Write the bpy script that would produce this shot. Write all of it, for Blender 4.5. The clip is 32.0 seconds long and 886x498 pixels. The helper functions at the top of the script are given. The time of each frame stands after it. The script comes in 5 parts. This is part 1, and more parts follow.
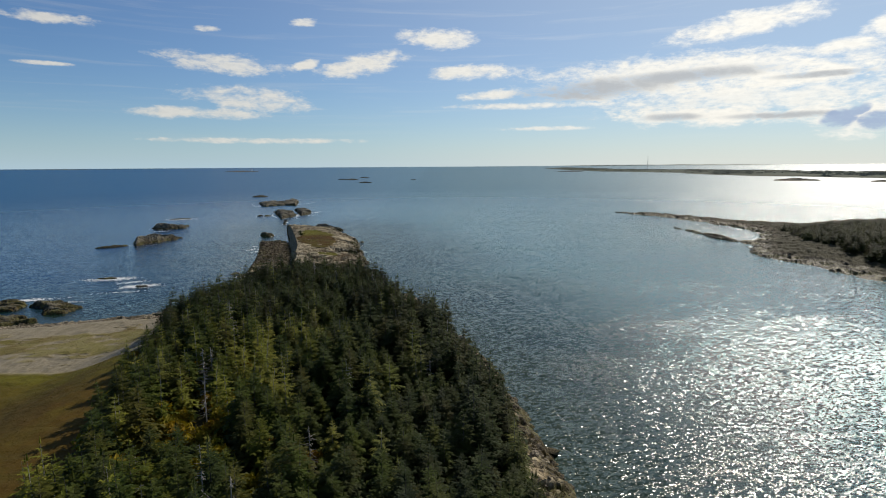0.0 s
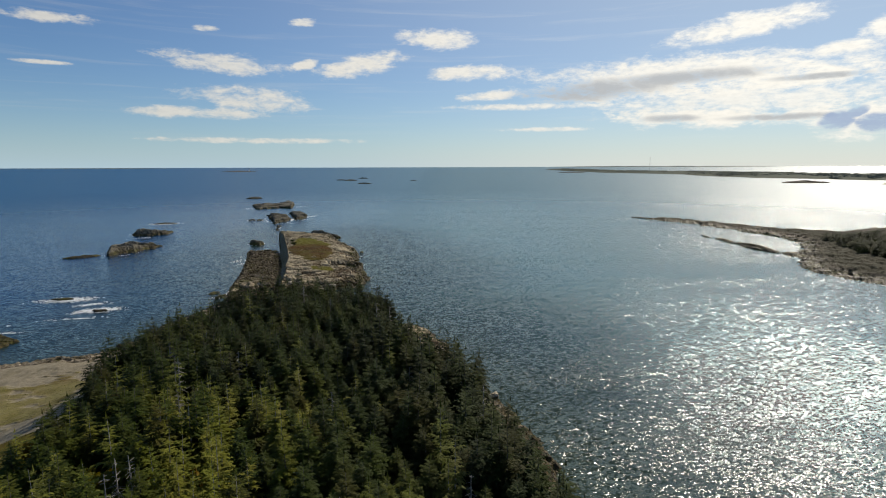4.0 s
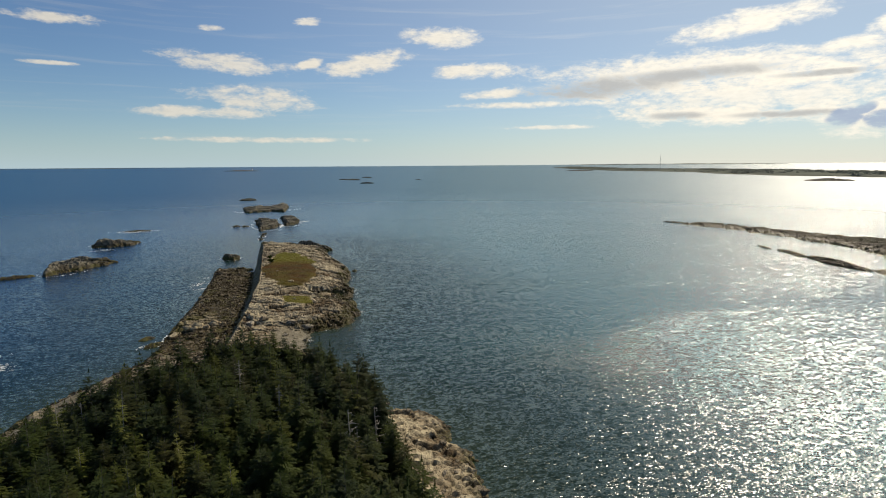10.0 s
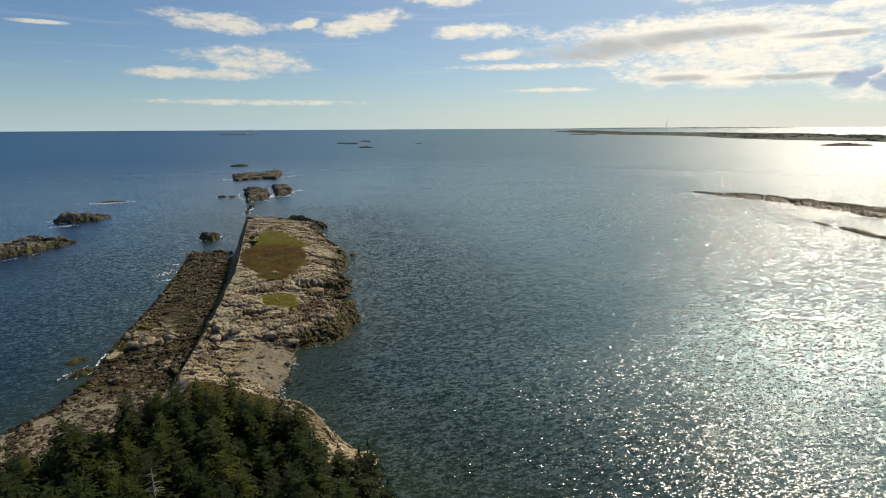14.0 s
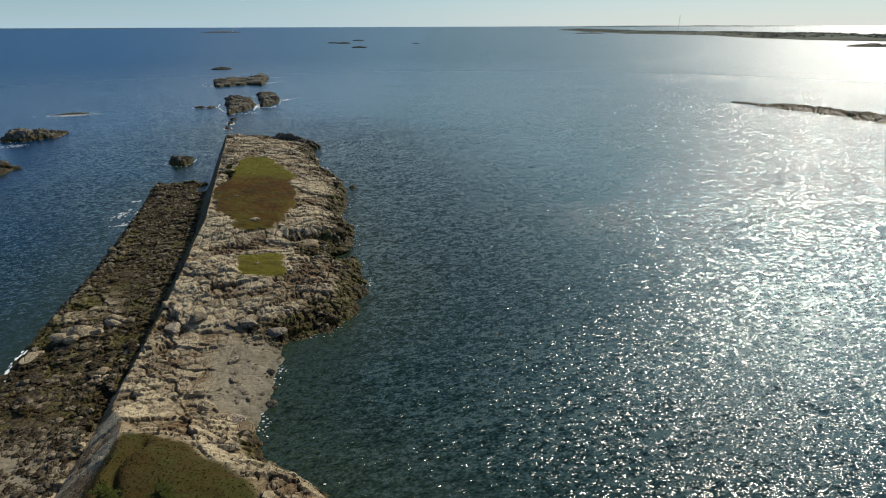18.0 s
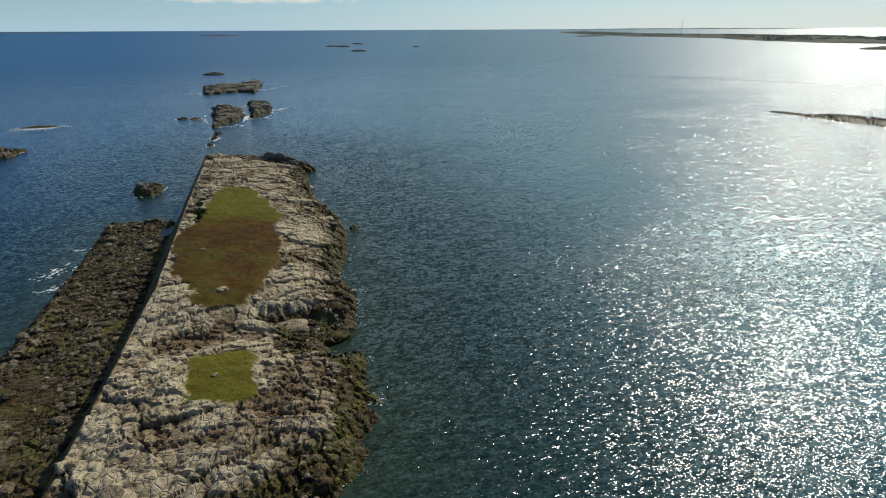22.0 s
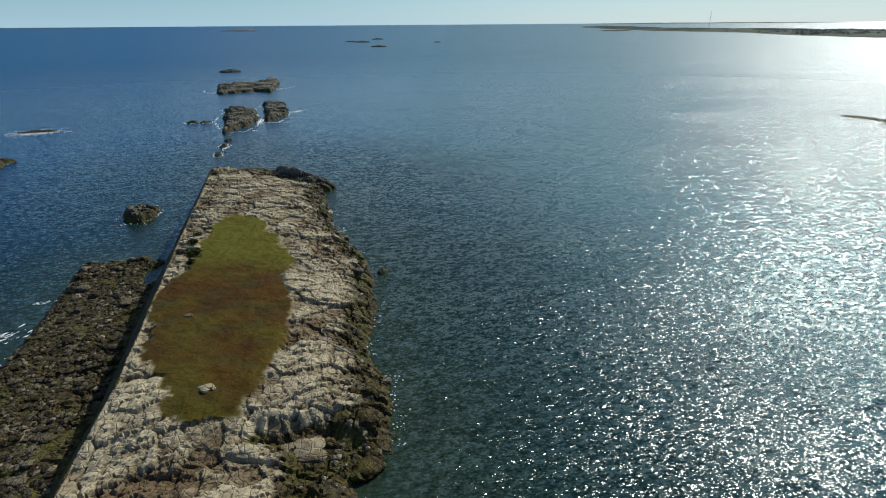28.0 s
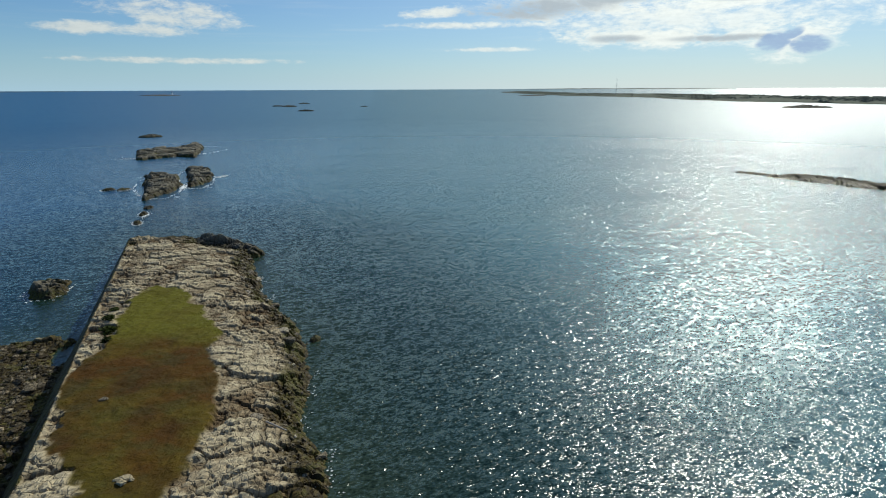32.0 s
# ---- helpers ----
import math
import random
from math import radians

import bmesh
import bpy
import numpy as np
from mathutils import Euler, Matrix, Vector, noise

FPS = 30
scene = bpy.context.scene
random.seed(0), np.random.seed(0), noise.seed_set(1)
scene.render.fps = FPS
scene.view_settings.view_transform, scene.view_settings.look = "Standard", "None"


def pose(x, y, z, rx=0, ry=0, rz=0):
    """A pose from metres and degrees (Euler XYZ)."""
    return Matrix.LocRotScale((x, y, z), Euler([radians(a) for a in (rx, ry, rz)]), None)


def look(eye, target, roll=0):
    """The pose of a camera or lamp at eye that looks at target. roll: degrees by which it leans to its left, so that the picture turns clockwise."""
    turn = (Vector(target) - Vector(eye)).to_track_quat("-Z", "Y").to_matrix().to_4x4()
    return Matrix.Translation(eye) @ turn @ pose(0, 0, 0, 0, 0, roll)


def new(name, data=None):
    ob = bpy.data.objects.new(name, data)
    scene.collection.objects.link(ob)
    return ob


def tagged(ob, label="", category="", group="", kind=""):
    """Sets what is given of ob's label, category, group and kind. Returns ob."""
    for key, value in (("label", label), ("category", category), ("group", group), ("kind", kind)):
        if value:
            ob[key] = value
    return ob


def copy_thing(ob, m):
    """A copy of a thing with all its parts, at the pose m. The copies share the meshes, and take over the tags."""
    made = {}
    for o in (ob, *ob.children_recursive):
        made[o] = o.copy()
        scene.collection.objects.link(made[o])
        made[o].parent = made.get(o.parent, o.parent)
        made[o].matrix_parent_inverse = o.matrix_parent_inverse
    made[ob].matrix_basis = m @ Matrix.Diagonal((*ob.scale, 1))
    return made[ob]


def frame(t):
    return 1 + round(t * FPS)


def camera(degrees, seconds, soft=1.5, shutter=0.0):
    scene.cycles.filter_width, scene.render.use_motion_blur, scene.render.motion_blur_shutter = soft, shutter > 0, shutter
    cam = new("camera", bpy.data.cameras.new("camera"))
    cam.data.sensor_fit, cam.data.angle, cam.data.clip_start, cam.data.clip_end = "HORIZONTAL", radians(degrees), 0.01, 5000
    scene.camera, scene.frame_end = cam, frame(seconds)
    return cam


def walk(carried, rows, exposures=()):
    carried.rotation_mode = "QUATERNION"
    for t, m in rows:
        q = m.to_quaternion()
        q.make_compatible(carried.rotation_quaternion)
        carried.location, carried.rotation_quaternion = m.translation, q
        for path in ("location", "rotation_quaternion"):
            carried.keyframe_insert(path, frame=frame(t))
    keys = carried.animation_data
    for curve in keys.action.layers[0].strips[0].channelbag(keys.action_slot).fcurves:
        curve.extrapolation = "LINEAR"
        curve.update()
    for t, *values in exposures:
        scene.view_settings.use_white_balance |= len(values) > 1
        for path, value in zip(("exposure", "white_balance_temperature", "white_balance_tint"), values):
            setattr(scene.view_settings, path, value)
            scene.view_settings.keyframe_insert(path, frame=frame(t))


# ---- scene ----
# ---------- camera ----------
cam = camera(77.2, 32.0, 1.1)
PATH = [
    (0, 0.68, -1.68, 40.85, -0.66, -8.65, -0.38),
    (0.5, 0.04, 2.24, 40.91, -0.66, -8.68, -0.36),
    (1, -0.61, 6.19, 40.91, -0.66, -8.67, -0.33),
    (1.5, -1.26, 10.11, 40.91, -0.67, -8.65, -0.30),
    (2, -1.89, 13.96, 40.95, -0.69, -8.64, -0.27),
    (2.5, -2.48, 17.72, 41.02, -0.70, -8.63, -0.24),
    (3, -3.02, 21.41, 41.13, -0.75, -8.61, -0.21),
    (3.5, -3.49, 25.09, 41.27, -0.78, -8.62, -0.19),
    (4, -3.87, 28.83, 41.43, -0.83, -8.60, -0.18),
    (4.5, -4.17, 32.68, 41.56, -0.83, -8.63, -0.17),
    (6.5, -4.81, 49.06, 41.64, -0.86, -8.70, -0.23),
    (7, -4.89, 52.92, 41.68, -0.82, -8.73, -0.27),
    (7.5, -4.94, 56.73, 41.75, -0.74, -8.73, -0.30),
    (8, -4.96, 60.62, 41.81, -0.68, -8.74, -0.34),
    (8.5, -5.00, 64.72, 41.82, -0.56, -8.75, -0.38),
    (9, -5.05, 69.02, 41.78, -0.44, -8.75, -0.40),
    (9.5, -5.15, 73.51, 41.66, -0.35, -8.75, -0.41),
    (10, -5.33, 78.11, 41.51, -0.29, -8.75, -0.41),
    (10.5, -5.60, 82.74, 41.35, -0.25, -8.78, -0.41),
    (11, -5.98, 87.33, 41.24, -0.22, -8.77, -0.40),
    (11.5, -6.47, 91.85, 41.21, -0.23, -8.76, -0.39),
    (12, -7.08, 96.30, 41.24, -0.23, -8.78, -0.38),
    (12.5, -7.79, 100.66, 41.29, -0.25, -8.78, -0.37),
    (13, -8.59, 104.90, 41.33, -0.25, -8.84, -0.36),
    (13.5, -9.47, 109.01, 41.32, -0.27, -9.87, -0.34),
    (14, -10.39, 113.06, 41.25, -0.38, -12.39, -0.32),
    (14.5, -11.28, 117.12, 41.18, -0.34, -15.23, -0.30),
    (16.5, -14.52, 133.17, 41.11, -0.42, -21.98, -0.22),
    (17, -15.16, 137.07, 41.16, -0.53, -22.03, -0.21),
    (17.5, -15.73, 140.92, 41.25, -0.65, -22.02, -0.21),
    (18, -16.25, 144.78, 41.37, -0.73, -22.02, -0.21),
    (18.5, -16.78, 148.68, 41.49, -0.76, -22.02, -0.20),
    (19, -17.32, 152.64, 41.53, -0.84, -21.92, -0.21),
    (19.5, -17.93, 156.68, 41.48, -0.84, -21.89, -0.21),
    (20, -18.57, 160.78, 41.34, -0.85, -21.83, -0.21),
    (20.5, -19.24, 164.89, 41.19, -0.84, -21.81, -0.22),
    (21, -19.89, 168.94, 41.07, -0.85, -21.77, -0.23),
    (21.5, -20.52, 172.92, 41.03, -0.83, -21.77, -0.25),
    (22, -21.11, 176.87, 41.04, -0.82, -21.75, -0.28),
    (22.5, -21.67, 180.81, 41.06, -0.84, -21.68, -0.33),
    (23, -22.19, 184.71, 41.06, -0.77, -21.69, -0.39),
    (23.5, -22.67, 188.51, 41.03, -0.68, -21.71, -0.45),
    (24, -23.15, 192.13, 41.02, -0.51, -21.74, -0.48),
    (24.5, -23.65, 195.46, 41.10, -0.55, -21.66, -0.48),
    (25, -24.15, 198.33, 41.27, -0.18, -21.63, -0.46),
    (25.5, -24.63, 200.56, 41.39, 0.63, -21.57, -0.42),
    (27.5, -26.61, 203.11, 41.04, 1.07, -22.24, -0.38),
    (28, -26.74, 203.32, 41.02, 1.07, -22.20, -0.43),
    (28.5, -26.73, 203.40, 41.04, 1.18, -22.03, -0.47),
    (29, -26.68, 203.50, 41.10, 1.14, -21.72, -0.52),
    (29.5, -26.64, 203.64, 41.19, 1.05, -20.04, -0.55),
    (30, -26.62, 203.71, 41.34, 1.06, -17.74, -0.55),
    (30.5, -26.64, 203.67, 41.52, 0.79, -16.46, -0.49),
    (31, -26.69, 203.49, 41.72, -1.61, -16.25, -0.41),
    (31.5, -26.75, 203.21, 41.89, -4.36, -16.13, -0.31),
    (32, -26.76, 202.92, 41.98, -6.31, -16.25, -0.25),
]


def heading(x, y, z, yaw, pitch, roll):
    a, p = radians(yaw), radians(pitch)
    return look((x, y, z), (x - math.sin(a) * math.cos(p) * 10, y + math.cos(a) * math.cos(p) * 10, z + math.sin(p) * 10), roll)


# seconds, stops, white balance: warmer over the wood, cooler over the isle
FILM = [(0.0, 0.0, 6450, 10), (3.0, 0.0, 6500, 10), (9.0, 0.04, 6950, 10), (13.5, 0.04, 7000, 10), (17.5, 0.0, 6500, 9), (21.0, 0.0, 6250, 7), (25.0, 0.0, 6050, 5), (28.0, 0.0, 5900, 3), (32.0, 0.0, 5950, 3)]
walk(cam, [(t, heading(*row)) for t, *row in PATH], FILM)

# ---------- world, sun, exposure ----------
SUN_AZ, SUN_EL = 40.0, 37.0          # degrees clockwise from +y, and up
scene.view_settings.exposure = 0.0
world = bpy.data.worlds.new("sky")
scene.world = world
world.use_nodes = True


class Nodes:
    """Short hand for building a node tree."""

    def __init__(self, tree):
        self.tree, self.n, self.l = tree, tree.nodes, tree.links

    def put(self, socket, v):
        if isinstance(v, bpy.types.NodeSocket):
            self.l.new(v, socket)
        elif v is not None:
            if isinstance(v, tuple) and len(v) == 3 and socket.type == "RGBA":
                v = (*v, 1.0)
            socket.default_value = v

    def math(self, op, a, b=None, c=None, clamp=False):
        m = self.n.new("ShaderNodeMath")
        m.operation, m.use_clamp = op, clamp
        for s, v in zip(m.inputs, (a, b, c)):
            self.put(s, v)
        return m.outputs[0]

    def vec(self, op, a, b=None):
        m = self.n.new("ShaderNodeVectorMath")
        m.operation = op
        self.put(m.inputs[0], a)
        if b is not None:
            self.put(m.inputs[1], b)
        return m.outputs["Value"] if op in ("DOT_PRODUCT", "LENGTH", "DISTANCE") else m.outputs[0]

    def mix(self, f, a, b, blend="MIX"):
        m = self.n.new("ShaderNodeMix")
        m.data_type, m.blend_type = "RGBA", blend
        self.put(m.inputs[0], f), self.put(m.inputs[6], a), self.put(m.inputs[7], b)
        return m.outputs[2]

    def step(self, v, lo, hi, a=0.0, b=1.0):
        m = self.n.new("ShaderNodeMapRange")
        m.interpolation_type = "SMOOTHSTEP"
        for s, x in zip(m.inputs, (v, lo, hi, a, b)):
            self.put(s, x)
        return m.outputs[0]

    def noise(self, where, scale, detail=4.0, rough=0.55, lac=2.0, distort=0.0, out=0):
        m = self.n.new("ShaderNodeTexNoise")
        self.put(m.inputs["Vector"], where)
        for k, v in (("Scale", scale), ("Detail", detail), ("Roughness", rough), ("Lacunarity", lac), ("Distortion", distort)):
            m.inputs[k].default_value = v
        return m.outputs[out]

    def voronoi(self, where, scale, feature="F1", out=0):
        m = self.n.new("ShaderNodeTexVoronoi")
        m.feature = feature
        self.put(m.inputs["Vector"], where)
        m.inputs["Scale"].default_value = scale
        return m.outputs[out]

    def scaled(self, where, s, turn=0.0):
        m = self.n.new("ShaderNodeMapping")
        self.put(m.inputs["Vector"], where)
        m.inputs["Scale"].default_value, m.inputs["Rotation"].default_value = s, (0, 0, turn)
        return m.outputs[0]

    def attr(self, name):
        m = self.n.new("ShaderNodeAttribute")
        m.attribute_name = name
        return m.outputs["Fac"]

    def bump(self, height, strength, dist, normal=None):
        m = self.n.new("ShaderNodeBump")
        m.inputs["Strength"].default_value, m.inputs["Distance"].default_value = strength, dist
        self.put(m.inputs["Height"], height)
        if normal is not None:
            self.put(m.inputs["Normal"], normal)
        return m.outputs[0]


def build_sky():
    k = Nodes(world.node_tree)
    k.n.clear()
    out, back = k.n.new("ShaderNodeOutputWorld"), k.n.new("ShaderNodeBackground")
    sky = k.n.new("ShaderNodeTexSky")
    sky.sky_type, sky.sun_disc = "NISHITA", False
    sky.sun_elevation, sky.sun_rotation = radians(SUN_EL), radians(SUN_AZ)
    sky.altitude, sky.air_density, sky.dust_density, sky.ozone_density = 30, 1.0, SKY_DUST, 3.0
    way = k.n.new("ShaderNodeTexCoord").outputs["Generated"]
    sep = k.n.new("ShaderNodeSeparateXYZ")
    k.put(sep.inputs[0], way)
    x, y, z = sep.outputs
    az = k.math("DEGREES", k.math("ARCTAN2", x, y))
    el = k.math("DEGREES", k.math("ARCSINE", z))
    # billows: noise in angle, drawn out sideways
    flat = k.n.new("ShaderNodeCombineXYZ")
    k.put(flat.inputs[0], az), k.put(flat.inputs[1], k.math("MULTIPLY", el, 2.6))
    billow = k.noise(flat.outputs[0], 0.34, 7, 0.58, 2.1, 0.4)
    fine = k.noise(flat.outputs[0], 1.3, 5, 0.6)
    streak = k.noise(k.scaled(flat.outputs[0], (0.12, 1.0, 1.0), 0.06), 0.5, 6, 0.6, 2.0, 0.6)
    tiny = k.noise(flat.outputs[0], 3.4, 4, 0.6)
    wob = k.math("ADD", k.math("MULTIPLY", k.math("SUBTRACT", billow, 0.5), 2.4), k.math("MULTIPLY", k.math("SUBTRACT", fine, 0.5), 0.95))
    wob = k.math("ADD", wob, k.math("MULTIPLY", k.math("SUBTRACT", tiny, 0.5), 0.4))

    def bank(rows, lean):
        best = None
        for a, e, w, h, tilt in rows:
            da = k.math("SUBTRACT", az, a)
            de = k.math("SUBTRACT", k.math("SUBTRACT", el, e - 0.0115 * a), k.math("MULTIPLY", da, tilt))
            u, v = k.math("DIVIDE", da, w), k.math("DIVIDE", de, h)
            fill = k.math("SUBTRACT", 1.0, k.math("ADD", k.math("MULTIPLY", u, u), k.math("MULTIPLY", v, v)))
            best = fill if best is None else k.math("MAXIMUM", best, fill)
        return k.math("ADD", best, k.math("MULTIPLY", wob, lean))

    puffs = bank(CUMULUS, 1.45)
    veil = bank(VEILS, 1.7)
    body = bank(GREY_BASES, 0.9)
    towers = bank(BLUE_TOWERS, 0.8)
    sun = Vector((math.sin(radians(SUN_AZ)) * math.cos(radians(SUN_EL)), math.cos(radians(SUN_AZ)) * math.cos(radians(SUN_EL)), math.sin(radians(SUN_EL))))
    near_sun = k.math("MAXIMUM", k.vec("DOT_PRODUCT", way, tuple(sun)), 0.0)
    glare = k.math("POWER", near_sun, 3.0)
    col = k.mix(1.0, sky.outputs[0], SKY_TINT, "MULTIPLY")
    # thin high haze over the whole dome, thicker low down and towards the sun
    haze = k.math("ADD", k.math("MULTIPLY", k.math("POWER", k.math("SUBTRACT", 1.0, k.math("MAXIMUM", z, 0.0)), 20.0), 0.8), 0.0, clamp=True)
    col = k.mix(haze, col, k.mix(k.math("MULTIPLY", k.step(az, -22.0, 38.0), k.step(k.math("ABSOLUTE", az), 120.0, 60.0)), HAZE, WARM_HAZE))
    col = k.mix(k.math("MULTIPLY", glare, 0.56, clamp=True), col, GLARE)
    shine = k.math("ADD", 0.72, k.math("MULTIPLY", glare, 0.5))
    white = k.vec("SCALE", CLOUD)
    k.put(white.node.inputs["Scale"], k.math("MULTIPLY", shine, k.step(fine, 0.3, 0.7, 0.95, 1.03)))
    grey = k.mix(k.math("MULTIPLY", k.step(body, -0.7, 1.1), 0.9), white, GREY)
    high = k.math("MULTIPLY", k.step(streak, 0.50, 0.80), k.math("MULTIPLY", k.step(el, 1.0, 5.0), 0.16))
    col = k.mix(high, col, white)
    col = k.mix(k.math("MULTIPLY", k.step(veil, -0.45, 1.25), 0.85), col, white)
    grey = k.mix(k.math("MULTIPLY", k.step(towers, -0.3, 0.5), 0.85), grey, TOWER)
    col = k.mix(k.math("MULTIPLY", k.step(puffs, -0.55, 1.0), 0.93), col, grey)
    k.put(back.inputs[0], col)
    back.inputs[1].default_value = SKY_STRENGTH
    k.put(out.inputs[0], back.outputs[0])


SKY_STRENGTH, SKY_DUST = 0.08, 0.1
SKY_TINT = (0.62, 0.81, 1.03)
WARM_HAZE = (9.5, 9.5, 8.9)
GLARE = (8.9, 9.5, 8.8)
HAZE, CLOUD, GREY, TOWER = (5.4, 7.4, 8.7), (12.2, 11.8, 10.7), (5.6, 5.9, 6.2), (3.6, 5.0, 7.6)
# clouds: bearing, height, half width, half height in degrees, and lean
CUMULUS = [
    (-7.5, 9.5, 4.1, 0.95, 0.18), (-12.5, 9.4, 1.2, 0.45, 0.2), (0.4, 12.1, 3.8, 0.85, -0.06), (3.8, 9.0, 4.4, 0.7, 0.0), (5.5, 6.9, 2.8, 0.5, 0.05),
    (28.2, 12.1, 5.5, 1.0, 0.10), (19.0, 7.6, 9.2, 1.25, 0.04), (25.5, 8.3, 14.0, 1.7, -0.01), (35.4, 9.6, 3.8, 0.6, 0.1), (38.1, 10.8, 1.6, 0.9, 0.15),
    (23.7, 4.7, 7.3, 0.6, 0.0), (31.9, 4.5, 3.0, 0.4, 0.0), (36.9, 4.1, 3.4, 1.5, 0.1), (27.5, 4.4, 2.2, 0.9, 0.0), (21.0, 4.4, 2.4, 0.7, 0.0),
]
VEILS = [
    (-33.6, 11.5, 3.8, 0.42, 0.0), (-34.1, 8.0, 2.1, 0.17, 0.0), (-21.2, 12.0, 1.0, 0.28, 0.0), (-12.7, 13.1, 1.2, 0.39, 0.1),
    (-19.9, 9.1, 5.6, 0.85, -0.07), (-17.5, 6.0, 5.6, 1.05, -0.06), (-22.8, 4.6, 6.2, 0.55, 0.0), (-17.2, 2.2, 9.2, 0.28, 0.0),
    (11.2, 3.6, 4.7, 0.22, 0.0), (29.1, 6.2, 13.0, 2.3, 0.0), (9.0, 5.8, 8.0, 0.3, 0.0), (-50.0, 7.0, 8.0, 0.7, 0.0), (50.0, 8.0, 9.0, 2.0, 0.0),
]
BLUE_TOWERS = [(35.6, 3.9, 1.3, 0.9, 0.2), (38.3, 3.7, 1.5, 0.8, 0.0), (36.8, 4.6, 0.9, 0.5, 0.3)]
GREY_BASES = [(15.5, 7.2, 7.0, 0.95, 0.05), (23.5, 8.1, 7.0, 0.6, 0.03), (34.0, 7.6, 3.5, 0.25, 0.0), (31.5, 4.4, 4.0, 0.3, 0.0), (22.5, 4.5, 2.5, 0.35, 0.0), (14.5, 4.6, 1.2, 0.3, 0.0)]
build_sky()

sun_data = bpy.data.lights.new("sun", "SUN")
sun_data.energy, sun_data.angle, sun_data.color = 4.05, radians(0.53), (1.0, 0.91, 0.76)
sun_lamp = new("sun", sun_data)
sun_lamp.matrix_world = look((0, 0, 0), (-math.sin(radians(SUN_AZ)) * math.cos(radians(SUN_EL)), -math.cos(radians(SUN_AZ)) * math.cos(radians(SUN_EL)), -math.sin(radians(SUN_EL))))

# ---------- materials ----------


def material(name):
    m = bpy.data.materials.new(name)
    m.use_nodes = True
    k = Nodes(m.node_tree)
    return m, k, k.n["Principled BSDF"], k.n.new("ShaderNodeNewGeometry").outputs["Position"]


def tree_green(name, cols, rough=0.75):
    """Foliage: a tone for each tree and patches of light and dark needles."""
    m, k, b, p = material(name)
    own = k.math("FRACT", k.math("ADD", k.n.new("ShaderNodeObjectInfo").outputs["Random"], k.attr("tone")))
    ramp = k.n.new("ShaderNodeValToRGB")
    ramp.color_ramp.elements[0].color, ramp.color_ramp.elements[1].color = (*cols[0], 1), (*cols[-1], 1)
    for i, c in enumerate(cols[1:-1]):
        ramp.color_ramp.elements.new((i + 1) / (len(cols) - 1)).color = (*c, 1)
    k.put(ramp.inputs[0], own)
    patch = k.step(k.noise(p, 0.9, 4, 0.6), 0.38, 0.68)
    col = k.mix(k.math("MULTIPLY", patch, 0.7), ramp.outputs[0], k.mix(1.0, ramp.outputs[0], (1.65, 1.7, 1.2), "MULTIPLY"))
    col = k.mix(k.step(k.noise(p, 5.0, 2), 0.62, 0.8, 0.0, 0.12), col, (0.14, 0.12, 0.05))
    # the younger wood towards the meadow is lighter
    sep = k.n.new("ShaderNodeSeparateXYZ")
    k.put(sep.inputs[0], p)
    young = k.math("MULTIPLY", k.step(sep.outputs[1], 112.0, 84.0), k.step(sep.outputs[0], 0.0, -20.0))
    young = k.math("MULTIPLY", young, k.step(k.noise(p, 0.06, 3), 0.28, 0.5))
    col = k.mix(young, col, k.mix(1.0, col, (1.75, 1.6, 0.9), "MULTIPLY"))
    k.put(b.inputs["Base Color"], col)
    b.inputs["Roughness"].default_value = rough
    b.inputs["Specular IOR Level"].default_value = 0.18
    thin = k.n.new("ShaderNodeBsdfTranslucent")
    k.put(thin.inputs[0], k.mix(1.0, col, (1.3, 1.35, 0.6), "MULTIPLY"))
    add = k.n.new("ShaderNodeMixShader")
    add.inputs[0].default_value = 0.24
    k.put(add.inputs[1], b.outputs[0]), k.put(add.inputs[2], thin.outputs[0])
    k.put(k.n["Material Output"].inputs[0], add.outputs[0])
    return m


SPRUCE = tree_green("spruce needles", [(0.015, 0.025, 0.004), (0.028, 0.040, 0.005), (0.010, 0.018, 0.004), (0.046, 0.054, 0.007), (0.017, 0.027, 0.005), (0.034, 0.034, 0.007), (0.012, 0.020, 0.004), (0.036, 0.049, 0.006)])
PALE_SPRUCE = tree_green("lichened needles", [(0.066, 0.078, 0.012), (0.092, 0.094, 0.026), (0.048, 0.060, 0.010)])
DWARF = tree_green("wind-clipped needles", [(0.022, 0.034, 0.006), (0.045, 0.052, 0.009), (0.015, 0.024, 0.005), (0.060, 0.060, 0.012), (0.03, 0.042, 0.007)])
SHRUB = tree_green("autumn leaves", [(0.10, 0.080, 0.010), (0.07, 0.072, 0.010), (0.135, 0.10, 0.012), (0.10, 0.066, 0.012)])


def plain_wood(name, a, b_):
    m, k, b, p = material(name)
    k.put(b.inputs["Base Color"], k.mix(k.noise(k.scaled(p, (6, 6, 1.5)), 1.5, 4), a, b_))
    b.inputs["Roughness"].default_value = 0.9
    return m


BARK = plain_wood("grey bark", (0.055, 0.045, 0.035), (0.16, 0.14, 0.12))
DEAD = plain_wood("silver dead wood", (0.17, 0.15, 0.125), (0.42, 0.39, 0.35))


